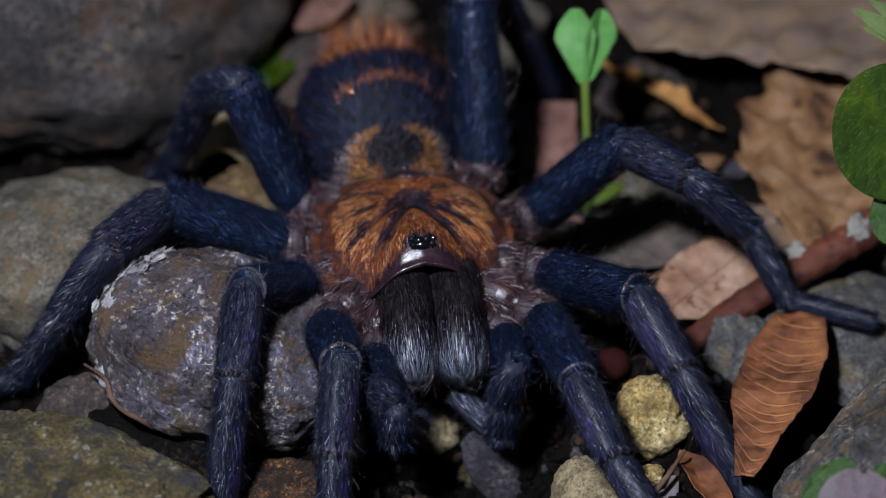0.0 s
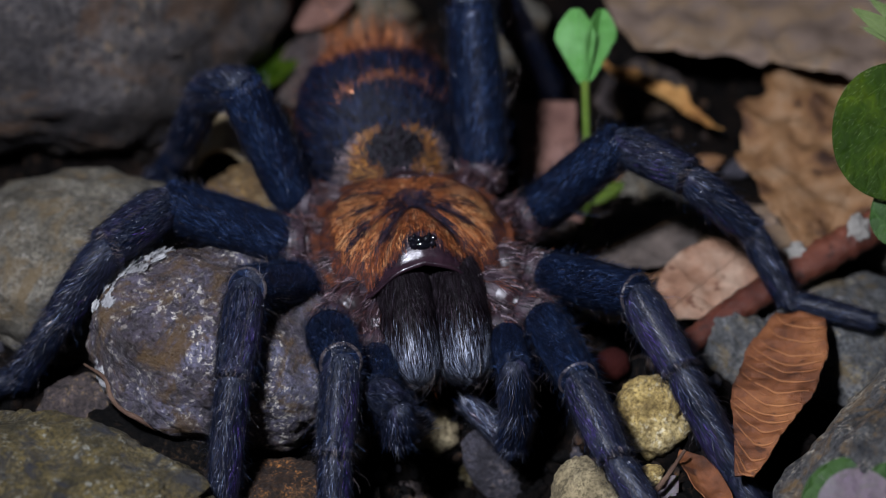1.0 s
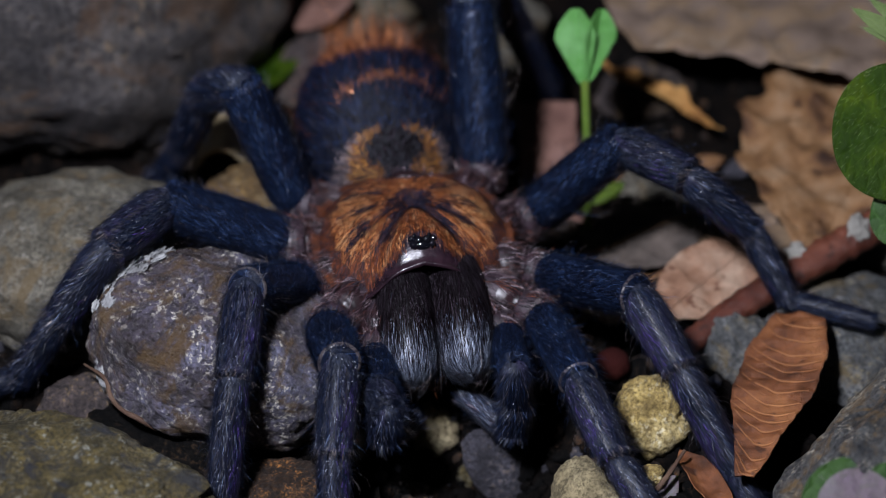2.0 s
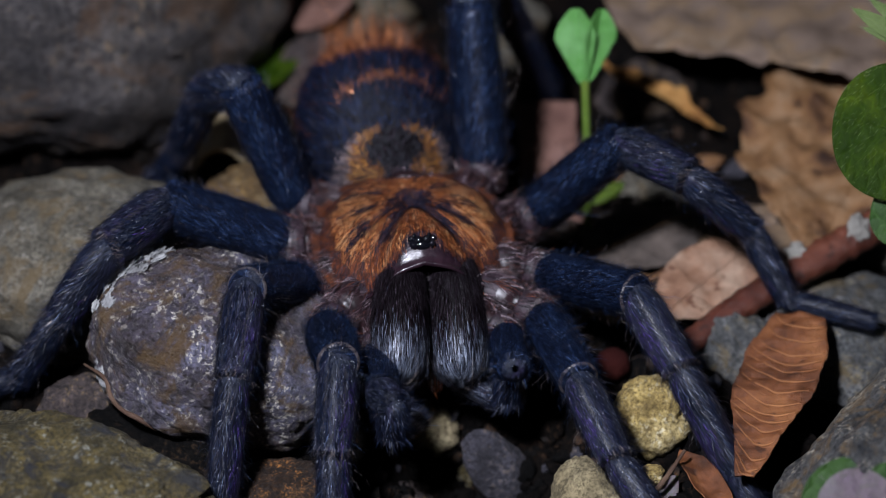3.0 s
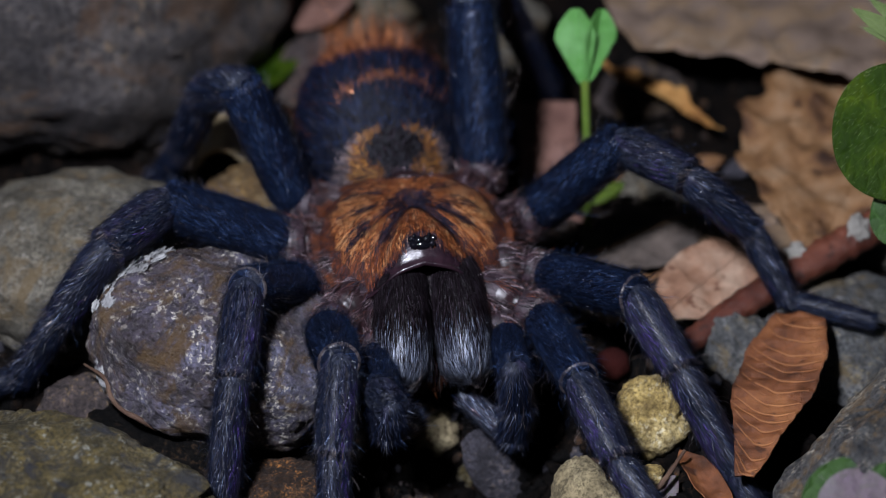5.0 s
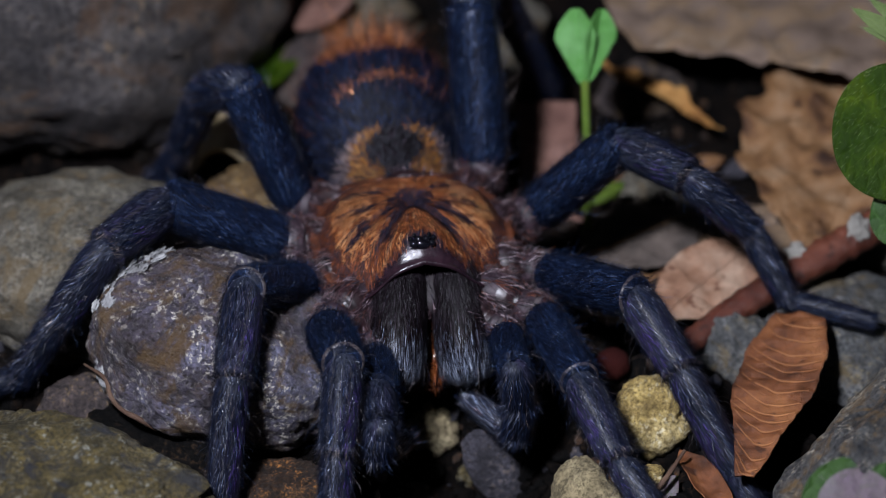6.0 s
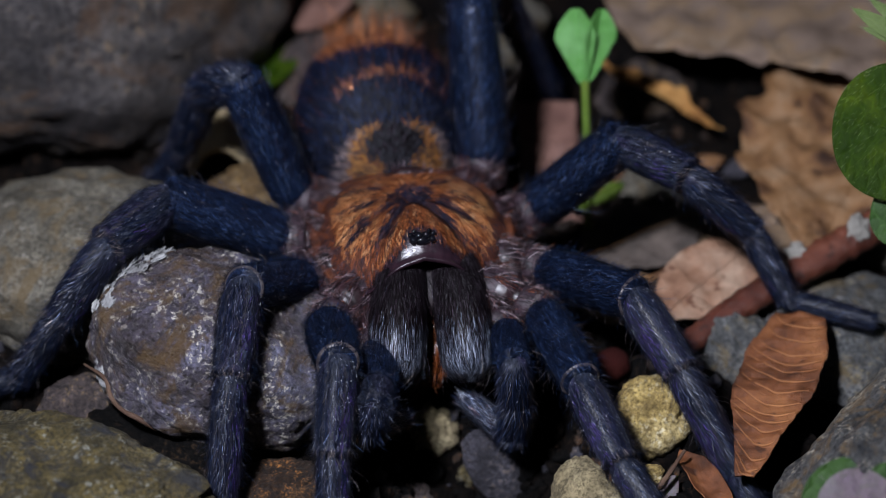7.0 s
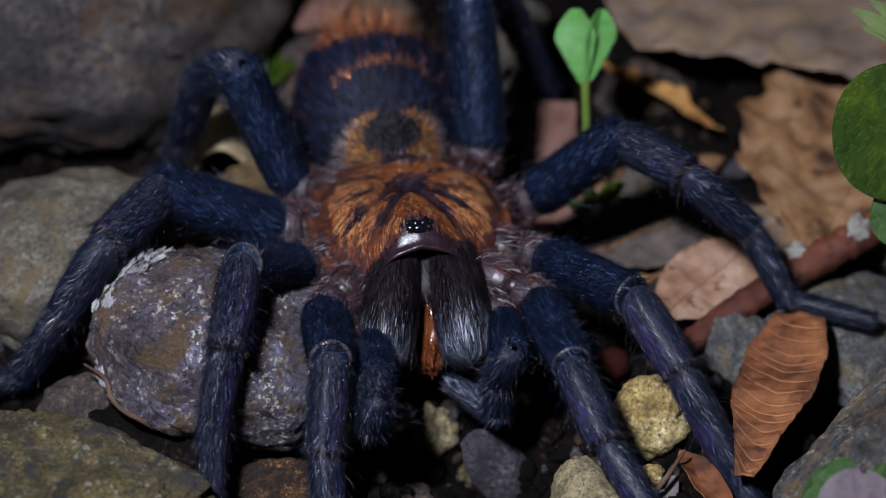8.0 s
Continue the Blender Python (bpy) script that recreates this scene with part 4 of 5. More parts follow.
def build_leg(code, joints, segments, name, inner, label=""):
    base = to_local(joints[0])
    geo = Geo(SKIN_JOINT, HAIR_PINK, HAIR_BLACK, SKIN_PLATE, HAIR_RUST)
    path = curve_through([inner, (np.asarray(inner) + base) / 2 + (0, 0, 0.5), base], 36)
    r = np.interp(np.linspace(0, 1, 36), [0, 0.1, 0.3, 0.5, 0.6, 0.66, 1], [1.6, 2.0, 2.2, 2.05, 1.85, 1.35, 1.3])
    s = outward(tube(path, r, 26))
    along = np.linalg.norm(s[0][s[1]].mean(1) - path[0], axis=1) / np.linalg.norm(path[-1] - path[0])
    geo.put(*s, np.where((along > 0.15) & (along < 0.58), 3, 0))
    d = unit(base - np.asarray(inner))

    def tufts(p, n, rng):
        return np.array([noise.noise(Vector(q) * 0.9 + Vector((hash_of(code), 0, 0))) for q in p]) > -0.12

    def tint(p, rng):
        return np.where(rng.random(len(p)) < 0.5, 1, np.where(rng.random(len(p)) < 0.75, 2, 4))

    fur(geo, s, 1700, d, 1.7, 0.024, 0.3, tint, bend=1.2, jitter=0.25, seed=hash_of(code), keep=tufts)
    fur(geo, s, 60, d, 2.0, 0.012, 0.7, tint, bend=0.7, jitter=0.4, seed=hash_of(code) + 5)
    leg = part(name, geo, spider, label)
    # the ring-shaped joint between coxa and femur, with a pale far edge and curved hairs
    knob = Geo(SKIN_PLATE, HAIR_PINK, HAIR_BLACK, SKIN_RING, HAIR_RUST)
    start = path[24]
    t = np.linspace(0, 1, 16)
    rad = segments[0][1] * STOUT[code] * np.interp(t, [0, 0.12, 0.4, 0.75, 0.88, 0.94, 1], [0.55, 0.86, 0.98, 0.92, 0.97, 0.9, 0.6])
    s = outward(tube(start + t[:, None] * (base - start) * 1.02, rad, 26))
    reach = (s[0][s[1]].mean(1) - start) @ d / max((base - start) @ d, 0.1)
    knob.put(*s, np.where((reach > 0.8) & (reach < 0.95), 3, 0))
    fur(knob, s, 700, d, 1.3, 0.024, 0.35, tint, bend=1.2, jitter=0.3, seed=hash_of(code) + 7, keep=tufts)
    part("trochanter", knob, leg, "glossy plum joint with a pale edge")
    out = Vector((joints[-1][0] - joints[0][0], joints[-1][1] - joints[0][1], 0)).normalized()
    obs = []
    for i, (kind, r0, r1) in enumerate(segments):
        up = Vector((0, 0, 1)) + out * 0.6
        obs.append(segment(kind, leg, joints[i], joints[i + 1], r0 * STOUT[code], r1 * STOUT[code], up, kind, hash_of(code) + i * 10, code[1] in "12"))
    return obs


def hash_of(code):
    return 1000 + sum(ord(c) * 37 for c in code)


# the shield's rim on one side, from its rear round to the middle of its front: across, along, height
SHIELD_RIM = ((0, 9.2, 9.4), (4.8, 8.6, 9.3), (8.1, 5.8, 9.0), (9.5, 1.5, 8.8), (9.3, -2.2, 8.4), (8.2, -5.2, 8.0), (6.5, -7.3, 7.8), (4.9, -8.1, 9.0), (2.6, -8.1, 11.1), (0, -7.8, 11.8))


def shield_outline(n):
    half = curve_through(SHIELD_RIM, n // 2 + 1)
    return np.concatenate([half, half[-2:0:-1] * (-1, 1, 1)])


def build_carapace():
    geo = Geo(SKIN_CARAPACE, SKIN_CLYPEUS, HAIR_ORANGE, HAIR_RUST, HAIR_BLACK, HAIR_PINK, HAIR_GOLD, HAIR_INK)
    nr, na = 46, 128
    rim = shield_outline(na)
    angle = np.arctan2(rim[:, 1], rim[:, 0])
    order = np.argsort(angle)
    half = rim[na // 2:0:-1]
    across, along = np.abs(half[:na // 4, 0]), half[:na // 4, 1]

    def share(p):
        """0 in the middle, 1 on the rim."""
        return np.hypot(p[:, 0], p[:, 1]) / np.interp(np.arctan2(p[:, 1], p[:, 0]), angle[order], np.hypot(rim[order, 0], rim[order, 1]), period=2 * np.pi)

    def bare(p, more):
        """The glossy band above the jaws."""
        x = np.abs(p[:, 0])
        return (p[:, 1] < np.interp(x, across, along) + more + 1.75 * np.sqrt(np.clip(1 - (x / 6.4) ** 2, 0, 1))) & (x < 6.2) & (p[:, 1] < -5.5)

    def spokes(x, y):
        """Depth of the furrows that run out from the pit in the middle."""
        th, r = np.arctan2(np.abs(x), -(y - 1.4)), np.hypot(x, y - 1.4)
        d = 0 * x
        for at_angle, depth in ((0.56, 1.0), (1.0, 0.62), (1.5, 0.4), (2.2, 0.4)):
            d = np.maximum(d, depth * np.exp(-(r * np.sin(th - at_angle) / 0.55) ** 2) * (np.cos(th - at_angle) > 0))
        return d * np.clip(r / 1.5, 0, 1) * np.clip((8.4 - r) / 3, 0, 1)

    g = np.zeros((nr + 2, na, 3))
    for i in range(nr + 2):
        r = min(i / (nr - 1), 1.0)
        x, y, zr = rim[:, 0] * r, rim[:, 1] * r, rim[:, 2]
        k = min(r / 0.92, 1.0)
        z = zr + (12.5 - 0.05 * y - zr) * (1 - k ** 2.5) ** 0.9
        z = z + 0.9 * np.exp(-(x / 3.6) ** 2 - ((y + 5.2) / 2.6) ** 2) * (1 - r ** 8) - 0.8 * np.exp(-(x * x + (y - 1.4) ** 2) / 1.4) - 0.34 * spokes(x, y) * (1 - r ** 3)
        if i >= nr:
            z, x, y = z - (0.35 if i == nr else 0.9), x * (1.0 if i == nr else 0.88), y * (1.0 if i == nr else 0.88)
        g[i] = np.stack([x, y, z], 1)
    v, f = outward(grid(g, True))
    geo.put(v, f, np.where(bare(v[f].mean(1), 0.05), 1, 0))

    def away(p):
        d = p - np.array([0, 2.0, 0])
        return d * (1, 1, 0) + np.array([0, -0.8, 0])

    def tone(p, rng):
        x, y, n = p[:, 0], p[:, 1], len(p)
        th, r = np.arctan2(np.abs(x), -(y - 1.4)), np.hypot(x, y - 1.4)
        streak = np.array([noise.fractal(Vector((q * 11 + 5 * (a > 0), b * 0.35, 0)), 0.8, 2.0, 3) for q, b, a in zip(th, r, x)])
        blot = np.array([noise.noise(Vector((a * 0.55, b * 0.55, 4))) for a, b in zip(x, y)])
        k, edge = rng.random(n), share(p)
        dark = spokes(x, y) + 0.55 * streak + 0.5 * blot + rng.normal(0, 0.2, n) > 0.3
        dark |= (r < 1.9 + 0.8 * blot) & (k < 0.85)
        dark |= (np.hypot(x / 1.9, (y + 5.9) / 1.3) < 1) & (k < 0.8)
        head = th < 0.5
        flank = np.exp(-((np.abs(x) - 5.6) / 2.3) ** 4 - ((y - 0.6) / 4.6) ** 4)
        bright = (~head & (rng.random(n) < 0.1 + flank) & (rng.random(n) < 0.55 + 0.8 * streak) & (edge > 0.25)) | (head & (rng.random(n) < 0.1 + 0.7 * streak))
        out = np.where(bright, 6, np.where(rng.random(n) < 0.66 + 0.14 * head, 3, 2))
        out = np.where(dark, np.where(rng.random(n) < 0.45, 7, 4), out)
        low = (y < -3.6) & ~head & (rng.random(n) < 0.5)
        return np.where((edge > 0.77 + 0.1 * blot) | low, np.where(k < 0.5, 4, 3), out)

    fur(geo, (v, f), 52000, away, 0.62, 0.018, 0.1, tone, flat=True, jitter=0.2, seed=3, keep=lambda p, n, rng: (n[:, 2] > 0.15) & ~bare(p, 0) & ((share(p) < 0.89) | (rng.random(len(p)) < 0.16)))
    fur(geo, (v, f), 1600, lambda p: p * (1, 1, 0), 0.45, 0.014, 0.3, lambda p, rng: np.where(rng.random(len(p)) < 0.2, 5, 3), seed=4, keep=lambda p, n, rng: (share(p) > 0.96) & (p[:, 1] > -6))
    fur(geo, (v, f), 60, (0, -1, 0), 2.0, 0.02, 0.8, 4, seed=5, keep=lambda p, n, rng: (p[:, 1] < -4) & (n[:, 2] > 0.3) & ~bare(p, 0))
    fur(geo, (v, f), 60000, (0, -1, 0), 0.6, 0.018, 0.12, lambda p, rng: np.where(rng.random(len(p)) < 0.8, 7, 4), flat=True, jitter=0.4, seed=6, keep=lambda p, n, rng: np.hypot(p[:, 0], p[:, 1] - 1.6) < 1.3)
    car = part("carapace", geo, spider, "orange-brown hairy carapace with dark streaks")
    car.matrix_basis = pose_mm(-0.15, 0, 0, 0, 0, 4)
    v, f = outward(ball(14, 20))
    mound = Geo(EYE_BLACK)
    mound.put(v * (1.0, 0.75, 0.6) + (0, -6.05, 12.65), f)
    part("eye_mound", mound, car, "black mound that carries the eyes")
    for x, y, z, r in ((0.36, -6.25, 13.2, 0.38), (-0.36, -6.25, 13.2, 0.38), (0.85, -6.5, 12.9, 0.32), (-0.85, -6.5, 12.9, 0.4), (0.68, -5.7, 13.3, 0.2), (-0.68, -5.7, 13.3, 0.2), (1.05, -5.9, 13.05, 0.26), (-1.05, -5.9, 13.05, 0.26)):
        eye = Geo(EYE_BLACK)
        eye.put(v * r + (x, y, z), f)
        part("eye", eye, car, "glossy black eye")
    under = Geo(SKIN_DARK, HAIR_BLACK, HAIR_PINK)
    s = outward(ball(24, 32))
    s = (s[0] * (8.0, 8.6, 3.4) + (0, -0.3, 6.6), s[1])
    under.put(*s)
    fur(under, s, 1500, (0, 0, -1), 1.2, 0.04, 0.5, lambda p, rng: np.where(rng.random(len(p)) < 0.5, 1, 2), seed=8)
    part("underside", under, spider, "dark hairy underside")


def build_abdomen():
    geo = Geo(SKIN_MATT, HAIR_DUSK, HAIR_ORANGE, HAIR_RUST, HAIR_TIPS, HAIR_FRINGE, HAIR_JAW, HAIR_AMBER)
    v, f = outward(ball(40, 48))
    s = (v * (8.0, 10.4, 7.8), f)
    geo.put(*s)

    def tone(p, rng):
        x, y, z, n = p[:, 0], p[:, 1], p[:, 2], len(p)
        k = rng.random(n)
        out = np.where(k < 0.15, 6, 1)
        # a golden horseshoe round a dark middle, near the waist
        d = np.hypot(x / 3.9, (y + 8.4) / 1.7) + rng.normal(0, 0.05, n)
        shoe = (d > 0.72) & (d < 1.15) & (np.abs(x) > 1.2) & (y < -7.0)
        out = np.where((d < 0.85) & ~shoe, 6, out)
        out = np.where(shoe & (k < 0.95), np.where(rng.random(n) < 0.75, 7, 3), out)
        band = (np.abs(y + 1.8 + 0.05 * x * x) < 0.3 + rng.normal(0, 0.12, n)) & (np.abs(x) < 4.6)
        back = (y > 2.2 + 0.04 * x * x) & (np.abs(x) < 5.0)
        out = np.where(((band & (k < 0.75)) | back) & (k < 0.8), np.where(rng.random(n) < np.where(band, 0.4, 0.6), 2, 3), out)
        pale = ((d > 1.12) & (d < 1.55 + rng.normal(0, 0.15, n)) & (y < -7.0))
        return np.where(pale & (rng.random(n) < 0.6), 5, out)

    fur(geo, s, 40000, (0, 1, 0), lambda p: np.interp(p[:, 1], [-8, -4, 4], [0.7, 1.1, 1.9]), 0.02, 0.5, tone, flat=True, jitter=0.35, seed=21, keep=lambda p, n, rng: n[:, 2] > -0.5)
    fur(geo, s, 1300, (0, 1, 0), lambda p: np.interp(p[:, 1], [-4, 2, 8], [1.8, 2.6, 4.2]), 0.015, 0.85, lambda p, rng: np.where(rng.random(len(p)) < 0.4, 6, 3), seed=22, bend=0.2, jitter=0.4, keep=lambda p, n, rng: (n[:, 2] > -0.2) & (p[:, 1] > -4))
    fur(geo, s, 6500, (0, 1, 0.5), 4.0, 0.018, 1.0, lambda p, rng: np.where(rng.random(len(p)) < 0.6, 2, np.where(rng.random(len(p)) < 0.5, 3, 4)), seed=24, bend=0.2, jitter=0.4, keep=lambda p, n, rng: (np.abs(p[:, 0]) < 4) & (p[:, 1] > 2.6) & (p[:, 2] > 0))
    ob = part("abdomen", geo, spider, "dark blue abdomen with orange patches and bristles")
    ob.matrix_basis = pose_mm(-2.0, 18.9, 8.1, 4, 0, 6)
    waist = Geo(SKIN_JOINT, HAIR_PINK)
    s = outward(tube(curve_through([(0, 6.5, 7.2), (-0.3, 9, 6.8), (-0.8, 12.5, 7.4)], 10), np.array([3.6] * 3 + [2.8] * 4 + [3.4] * 3), 18))
    waist.put(*s)
    fur(waist, s, 900, (0, -1, 0.3), 1.3, 0.04, 0.6, 1, seed=23)
    part("waist", waist, spider, "pinkish waist")


def build_jaws():
    jaws = {}
    for code, top in (("CL", (-3.9, 0.95, 8.95)), ("CR", (1.0, 1.7, 8.7))):
        geo = Geo(SKIN_JAW, HAIR_JAW, HAIR_GREY, HAIR_TIPS)
        t = np.linspace(0, 1, 30)
        a = np.linspace(0, 2 * np.pi, 30, endpoint=False)
        r = np.interp(t, [0, 0.1, 0.25, 0.7, 0.9, 0.965, 1], [1.1, 2.1, 2.45, 2.6, 2.45, 1.75, 0.02])
        g = np.stack([r[:, None] * np.cos(a) * 1.04, r[:, None] * np.sin(a) * 1.15 + 1.1 * np.sin(np.pi * t ** 1.5)[:, None], (t * 12.4 - 1.4)[:, None] + 0 * a], -1)
        s = outward(grid(g, True))
        geo.put(*s)

        def tone(p, rng):
            k = rng.random(len(p))
            grey = k < np.interp(p[:, 2], [4.2, 6.0, 8.0, 10], [0.0, 0.07, 0.5, 0.88])
            return np.where(grey, 2, 1)

        fur(geo, s, 16000, (0, 0, 1), 1.1, 0.014, 0.12, tone, flat=True, seed=31 + len(jaws), jitter=0.07, keep=lambda p, n, rng: (rng.random(len(p)) < np.interp(p[:, 2], [0, 4, 6, 8], [0.3, 0.5, 0.8, 1.0])))
        fur(geo, s, 260, (0, 0, 1), 2.4, 0.02, 0.25, lambda p, rng: np.where(rng.random(len(p)) < 0.4, 3, 1), seed=33 + len(jaws), keep=lambda p, n, rng: p[:, 2] > 8.6)
        fur(geo, s, 420, (0, 0, 1), 1.4, 0.016, 0.2, lambda p, rng: np.where(rng.random(len(p)) < np.interp(p[:, 2], [4, 9], [0.97, 0.7]), 1, 2), seed=37 + len(jaws), bend=0.4, jitter=0.12)
        ob = part("chelicera", geo, spider, "dark hairy chelicera with silvery hair at its end")
        jaws[code] = (ob, Vector(top))
    geo = Geo(SKIN_MOUTH, HAIR_RUST)
    s = stone_shape((1.2, 1.2, 4.2), 61, 0.14, 3, 30, 36)
    s = (s[0] * np.stack([1 - 0.09 * s[0][:, 2], 1 - 0.05 * s[0][:, 2], 1 + 0 * s[0][:, 2]], 1), s[1])
    geo.put(*s)
    fur(geo, s, 120, (0, 0, -1), 1.2, 0.02, 0.4, 1, seed=36)
    ob = part("mouth", geo, spider, "wet amber-brown mouth between the chelicerae")
    ob.matrix_basis = in_metres(BACK @ Matrix.Translation((-0.75, -3.0, 3.3)) @ Matrix.Rotation(radians(-38), 4, "X"))
    return jaws


build_carapace()
build_abdomen()
JAWS = build_jaws()
INNER = {"R1": (4.5, -5.0, 6.3), "R2": (5.4, -1.8, 6.3), "R3": (5.4, 2.0, 6.3), "R4": (4.2, 5.4, 6.5), "L1": (-4.5, -5.0, 6.3), "L2": (-5.4, -1.8, 6.3), "L3": (-5.4, 2.0, 6.3), "L4": (-4.2, 5.4, 6.5), "PR": (3.4, -6.3, 5.0), "PL": (-3.6, -6.3, 5.0)}
SEGMENT_SETS = {}
for code, joints in LEGS.items():
    SEGMENT_SETS[code] = build_leg(code, joints, SEGMENTS, "leg", INNER[code])
for code, joints in PALPS.items():
    SEGMENT_SETS[code] = build_leg(code, joints, PALP_SEGMENTS, "pedipalp", INNER[code])
UPS = {ob.name: up for ob, up in MOVING}


# ---- what moves: the body sways and rises, jaws chew, palps feel, legs give ----
def at(t, keys):
    """Values between keyed ones."""
    ts = [k[0] for k in keys]
    return [float(np.interp(t, ts, [k[i] for k in keys])) for i in range(1, len(keys[0]))]


BODY = [(0, 0, 0, 0), (4.7, 0, 0, 0), (5.8, 0, 0, 0), (6.0, 0, 0.05, 0), (6.5, -0.16, 0.3, 0), (7.0, 0, 0.4, 0), (7.3, 0.1, 0.9, 0.5), (7.5, 0.15, 1.3, 1.0), (7.8, 0, 1.45, 0.4), (8.0, -0.28, 1.5, 0)]
# how far each joint of a leg goes along with the body
SHARE = {"R1": (1, -0.15, 0, 0, 0, 0), "R2": (1, -0.15, -0.05, 0, 0, 0), "R3": (1, 0.35, 0.1, 0, 0, 0), "R4": (1, 0.9, 0.6, 0.2, 0, 0),
         "L1": (1, 0.0, 0, 0, 0, 0), "L2": (1, 0.25, 0.1, 0, 0, 0), "L3": (1, 0.8, 0.3, 0, 0, 0), "L4": (1, 1.25, 0.9, 0.3, 0, 0), "PL": (1, 0.8, 0, 0, 0), "PR": (1, 0.8, 0, 0, 0)}
# further shifts, to the side and up, of single joints
SHIFTS = {
    ("R1", 1): [(0, 0, 0), (6.5, 0.2, -0.1), (7.0, 0.4, -0.3), (7.5, 1.1, -0.1), (7.8, 0.9, 0.3), (8.0, -0.6, 1.6)],
    ("R1", 2): [(0, 0, 0), (6.5, 0.4, -0.1), (7.0, 0.45, -0.2), (7.5, 1.05, -0.2), (7.8, 0.8, 0.3), (8.0, -0.7, 1.4)],
    ("R1", 3): [(0, 0, 0), (7.5, 0.5, 0), (8.0, -0.4, 0.6)],
    ("R2", 1): [(0, 0, 0), (5.8, -0.2, -0.1), (7.0, -0.2, -0.2), (7.5, 0.4, 0.2), (8.0, -0.2, -0.1)],
    ("L1", 1): [(0, 0, 0), (0.5, -0.1, 0), (1.0, 0.05, 0), (3.5, -0.25, 0), (4.5, -0.3, 0), (6.0, 0.25, 0), (7.0, -0.2, 0), (7.5, -0.2, 0), (8.0, -0.85, 0.1)],
    ("L1", 2): [(0, 0, 0), (1.0, 0.1, 0), (3.5, -0.1, 0), (4.5, -0.15, 0), (6.0, 0.3, 0), (7.0, -0.1, 0), (7.5, 0, 0), (8.0, -0.9, 0)],
    ("L2", 1): [(0, 0, 0), (5.8, 0, 0), (6.5, -0.3, 0), (7.5, -0.3, 0), (7.7, -0.2, 1.0), (8.0, -0.3, 1.8)],
    ("L2", 2): [(0, 0, 0), (5.8, 0, 0), (6.5, -0.25, 0), (7.5, -0.2, 0.2), (7.7, 0.3, 1.8), (8.0, -0.3, 4.0)],
    ("L2", 3): [(0, 0, 0), (5.8, 0, 0), (7.5, 0, 0), (7.7, 0.8, 2.5), (8.0, -0.8, 6.6)],
    ("L2", 4): [(0, 0, 0), (5.8, 0, 0), (7.5, 0, 0), (7.7, 0.4, 1.5), (8.0, 0, 5.5)],
    ("L2", 5): [(0, 0, 0), (5.8, 0, 0), (7.5, 0, 0), (7.7, 0.2, 1), (8.0, 0, 4.5)],
    ("PR", 2): [(0, -1.1, 1.0), (0.1, -0.5, 0.3), (0.3, 0, 0), (1.5, 0, 0), (1.7, -0.3, 2.0), (2.2, 0, 0.6), (2.8, -0.3, 2.0), (3.0, -0.6, 4.3), (3.1, -0.3, 2.3), (3.2, 0, 0.3), (3.5, 0, 0.8), (4.0, -0.4, 0.8), (4.5, 0, 0.3), (5.2, 0, 0.8), (5.8, 0, 1.8), (6.0, 0.3, 0.8), (6.5, 0.3, 1.2), (7.0, -0.1, 0.8), (7.2, -0.5, 2.0), (7.5, -1.9, 2.6), (8.0, -1.5, 3.0)],
    ("PL", 3): [(0, -0.3, 0), (0.5, -0.15, 0.3), (1.0, 0, 0), (1.6, 0, 0), (1.7, -1.4, 0), (2.8, -0.7, 0.2), (3.5, 0, 1.1), (4.0, -0.25, 0.5), (4.5, -0.7, 0.9), (5.2, -1.0, 0.3), (5.8, -1.5, -0.2), (6.0, -1.9, -1.7), (6.5, -0.8, -1.2), (7.0, -2.5, 0.8), (7.5, -1.2, 1.2), (8.0, -2.4, 1.0)],
}
SHIFTS["PR", 3] = [(t, x * 0.9, y * 0.9) for t, x, y in SHIFTS["PR", 2]]
SHIFTS["PR", 4] = [(t, x * 0.6, y * 0.5) for t, x, y in SHIFTS["PR", 2]]
SHIFTS["PL", 2] = [(t, x * 0.8, y * 0.8) for t, x, y in SHIFTS["PL", 3]]
SHIFTS["PL", 4] = [(t, x * 0.7, y * 0.7) for t, x, y in SHIFTS["PL", 3]]
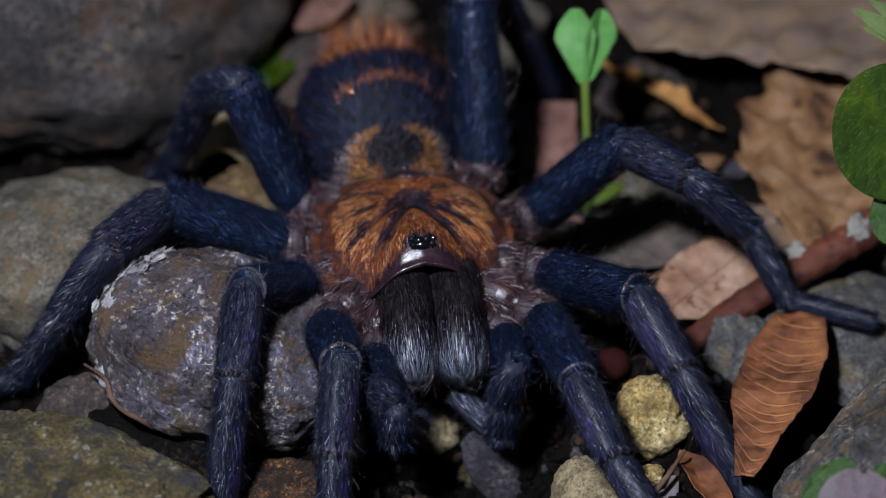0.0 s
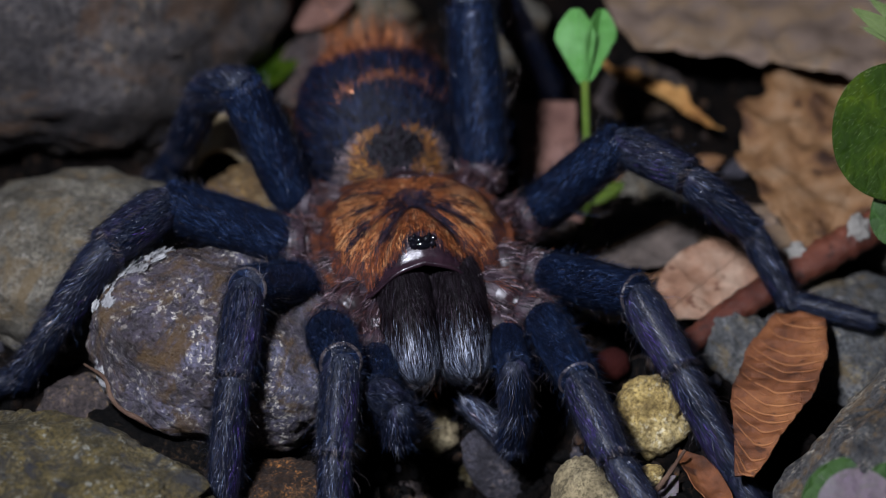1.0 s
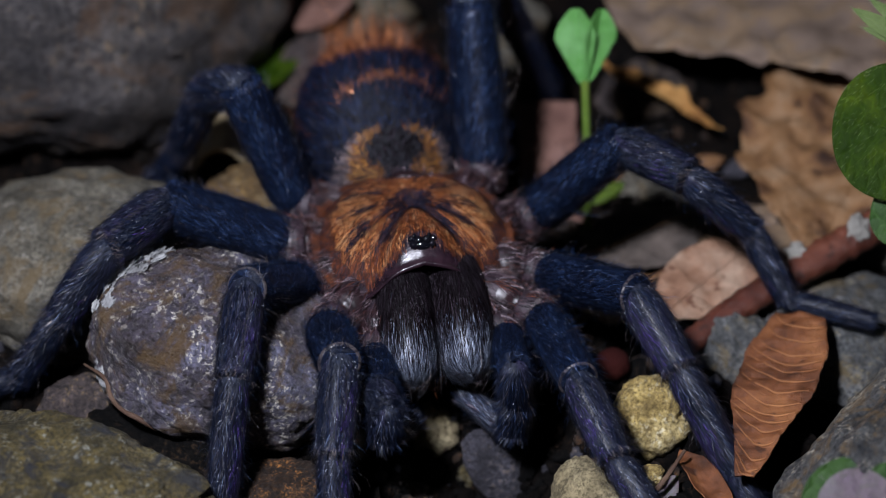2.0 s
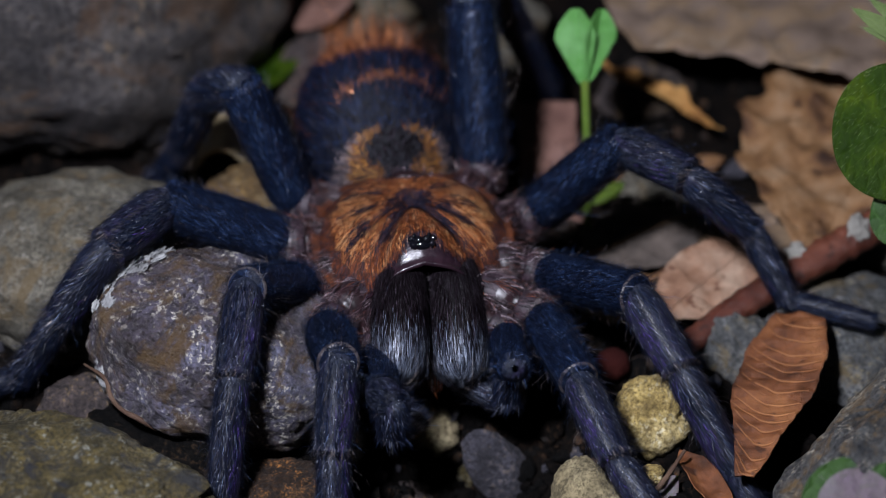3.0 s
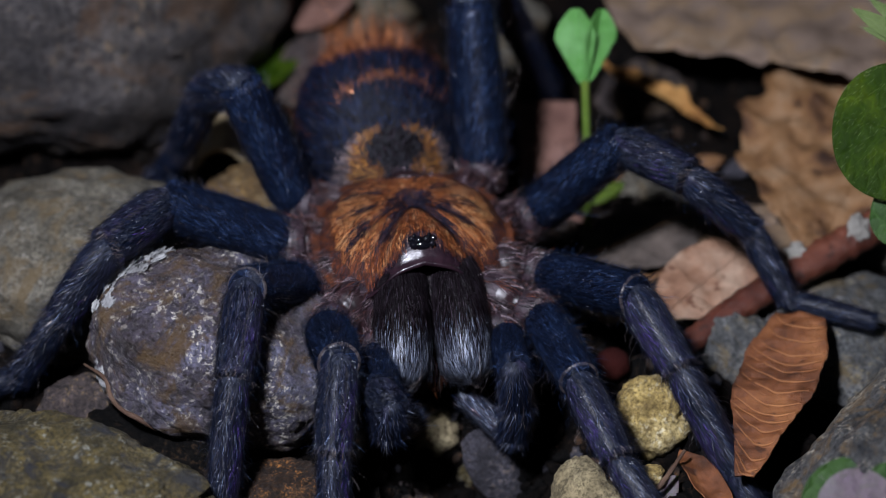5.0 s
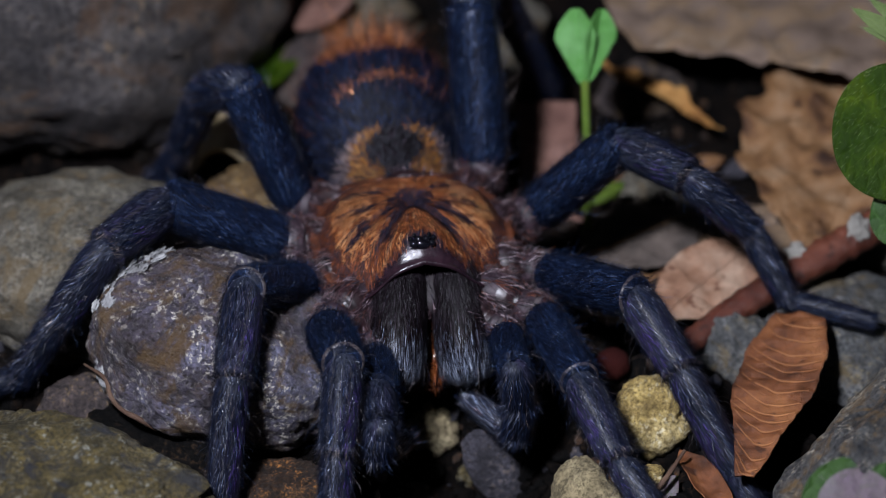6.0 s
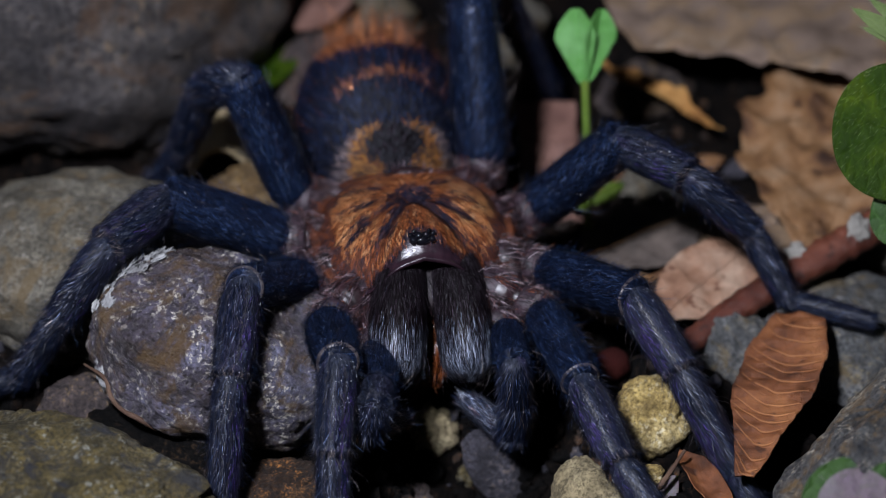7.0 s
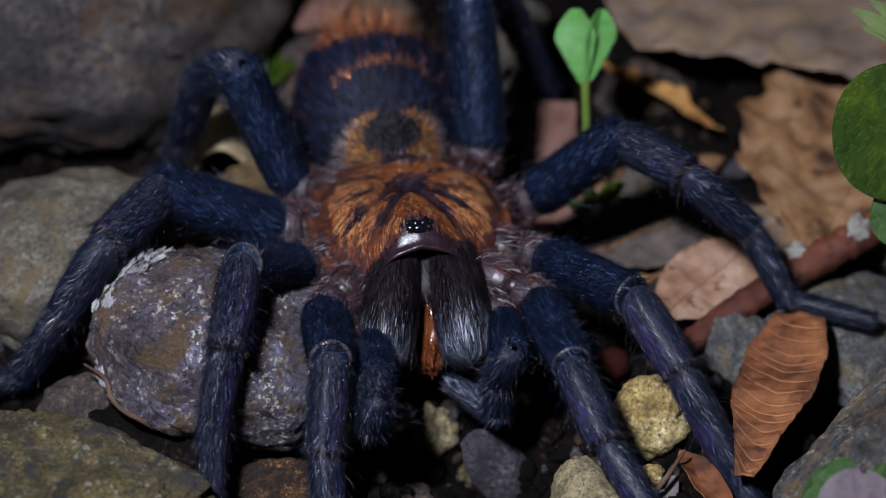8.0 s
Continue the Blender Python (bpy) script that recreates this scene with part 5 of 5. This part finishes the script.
# swing to the side and lift of each jaw, in degrees
CHEW = {
    "CL": [(0, 8, 22), (0.3, 9, 22), (1.5, 9, 22), (2.2, 6, 24), (2.8, 3, 26), (3.0, 0, 30), (3.1, -2, 43), (3.2, 1, 43), (3.3, 8, 36), (3.5, 12, 8), (3.7, 11, 22), (4.0, 6, 26), (4.5, 2, 28), (5.2, 2, 24), (5.8, 1, 16), (6.0, -2, 16), (6.2, -2, 28), (6.5, -2, 10), (6.7, 1, 4), (7.0, -2, 24), (7.5, 2, 28), (7.8, -7, 42), (8.0, -7, 18)],
    "CR": [(0, 5, 22), (0.1, 5, 22), (0.3, 12, 38), (0.4, 16, 44), (0.5, 17, 36), (0.6, 11, 28), (0.7, 8, 24), (1.5, 8, 24), (2.2, 9, 30), (2.8, 6, 14), (3.0, 4, 22), (3.2, 5, 16), (3.5, 10, 30), (3.7, 15, 36), (3.8, 11, 32), (4.0, 4, 22), (4.2, 8, 28), (4.4, 12, 30), (4.5, 8, 20), (4.7, 6, 22), (5.2, 9, 26), (5.8, 14, 34), (6.0, 7, 8), (6.5, 10, 22), (6.7, 12, 34), (6.8, 14, 36), (7.0, 9, 20), (7.2, 9, 24), (7.5, 11, 26), (8.0, 10, 24)],
}


def motions():
    times = [round(k * 0.1, 1) for k in range(81)]
    body = {}
    for t in times:
        dx, du, pitch = at(t, BODY)
        body[t] = Matrix.Translation(RIGHT * dx + RISE * du) @ REST @ Matrix.Translation((0, 0, 9)) @ Matrix.Rotation(radians(-pitch), 4, "X") @ Matrix.Translation((0, 0, -9))
    walk(spider, [(t, in_metres(body[t])) for t in times])
    for code, obs in SEGMENT_SETS.items():
        rest = [Vector(j) for j in {**LEGS, **PALPS}[code]]
        rows = {ob.name: [] for ob in obs}
        for t in times:
            inv = body[t].inverted()
            move = body[t] @ BACK
            now = []
            for i, j in enumerate(rest):
                p = j + (move @ j - j) * SHARE[code][i]
                if (code, i) in SHIFTS:
                    dx, du = at(t, SHIFTS[code, i])
                    p = p + RIGHT * dx + RISE * du
                now.append(p)
            for i, ob in enumerate(obs):
                rows[ob.name].append((t, in_metres(inv @ frame_of(now[i], now[i + 1], UPS[ob.name]))))
        for ob in obs:
            walk(ob, rows[ob.name])
    for code, (ob, top) in JAWS.items():
        rows = []
        for t in times:
            swing, lift = (radians(a) for a in at(t, CHEW[code]))
            lift -= radians(6)
            d = (-RISE * math.cos(swing) + RIGHT * math.sin(swing)) * math.cos(lift) + NEAR * math.sin(lift)
            rows.append((t, in_metres(BACK @ frame_of(top, top + d, NEAR * math.cos(lift) + RISE * math.sin(lift)))))
        walk(ob, rows)


motions()
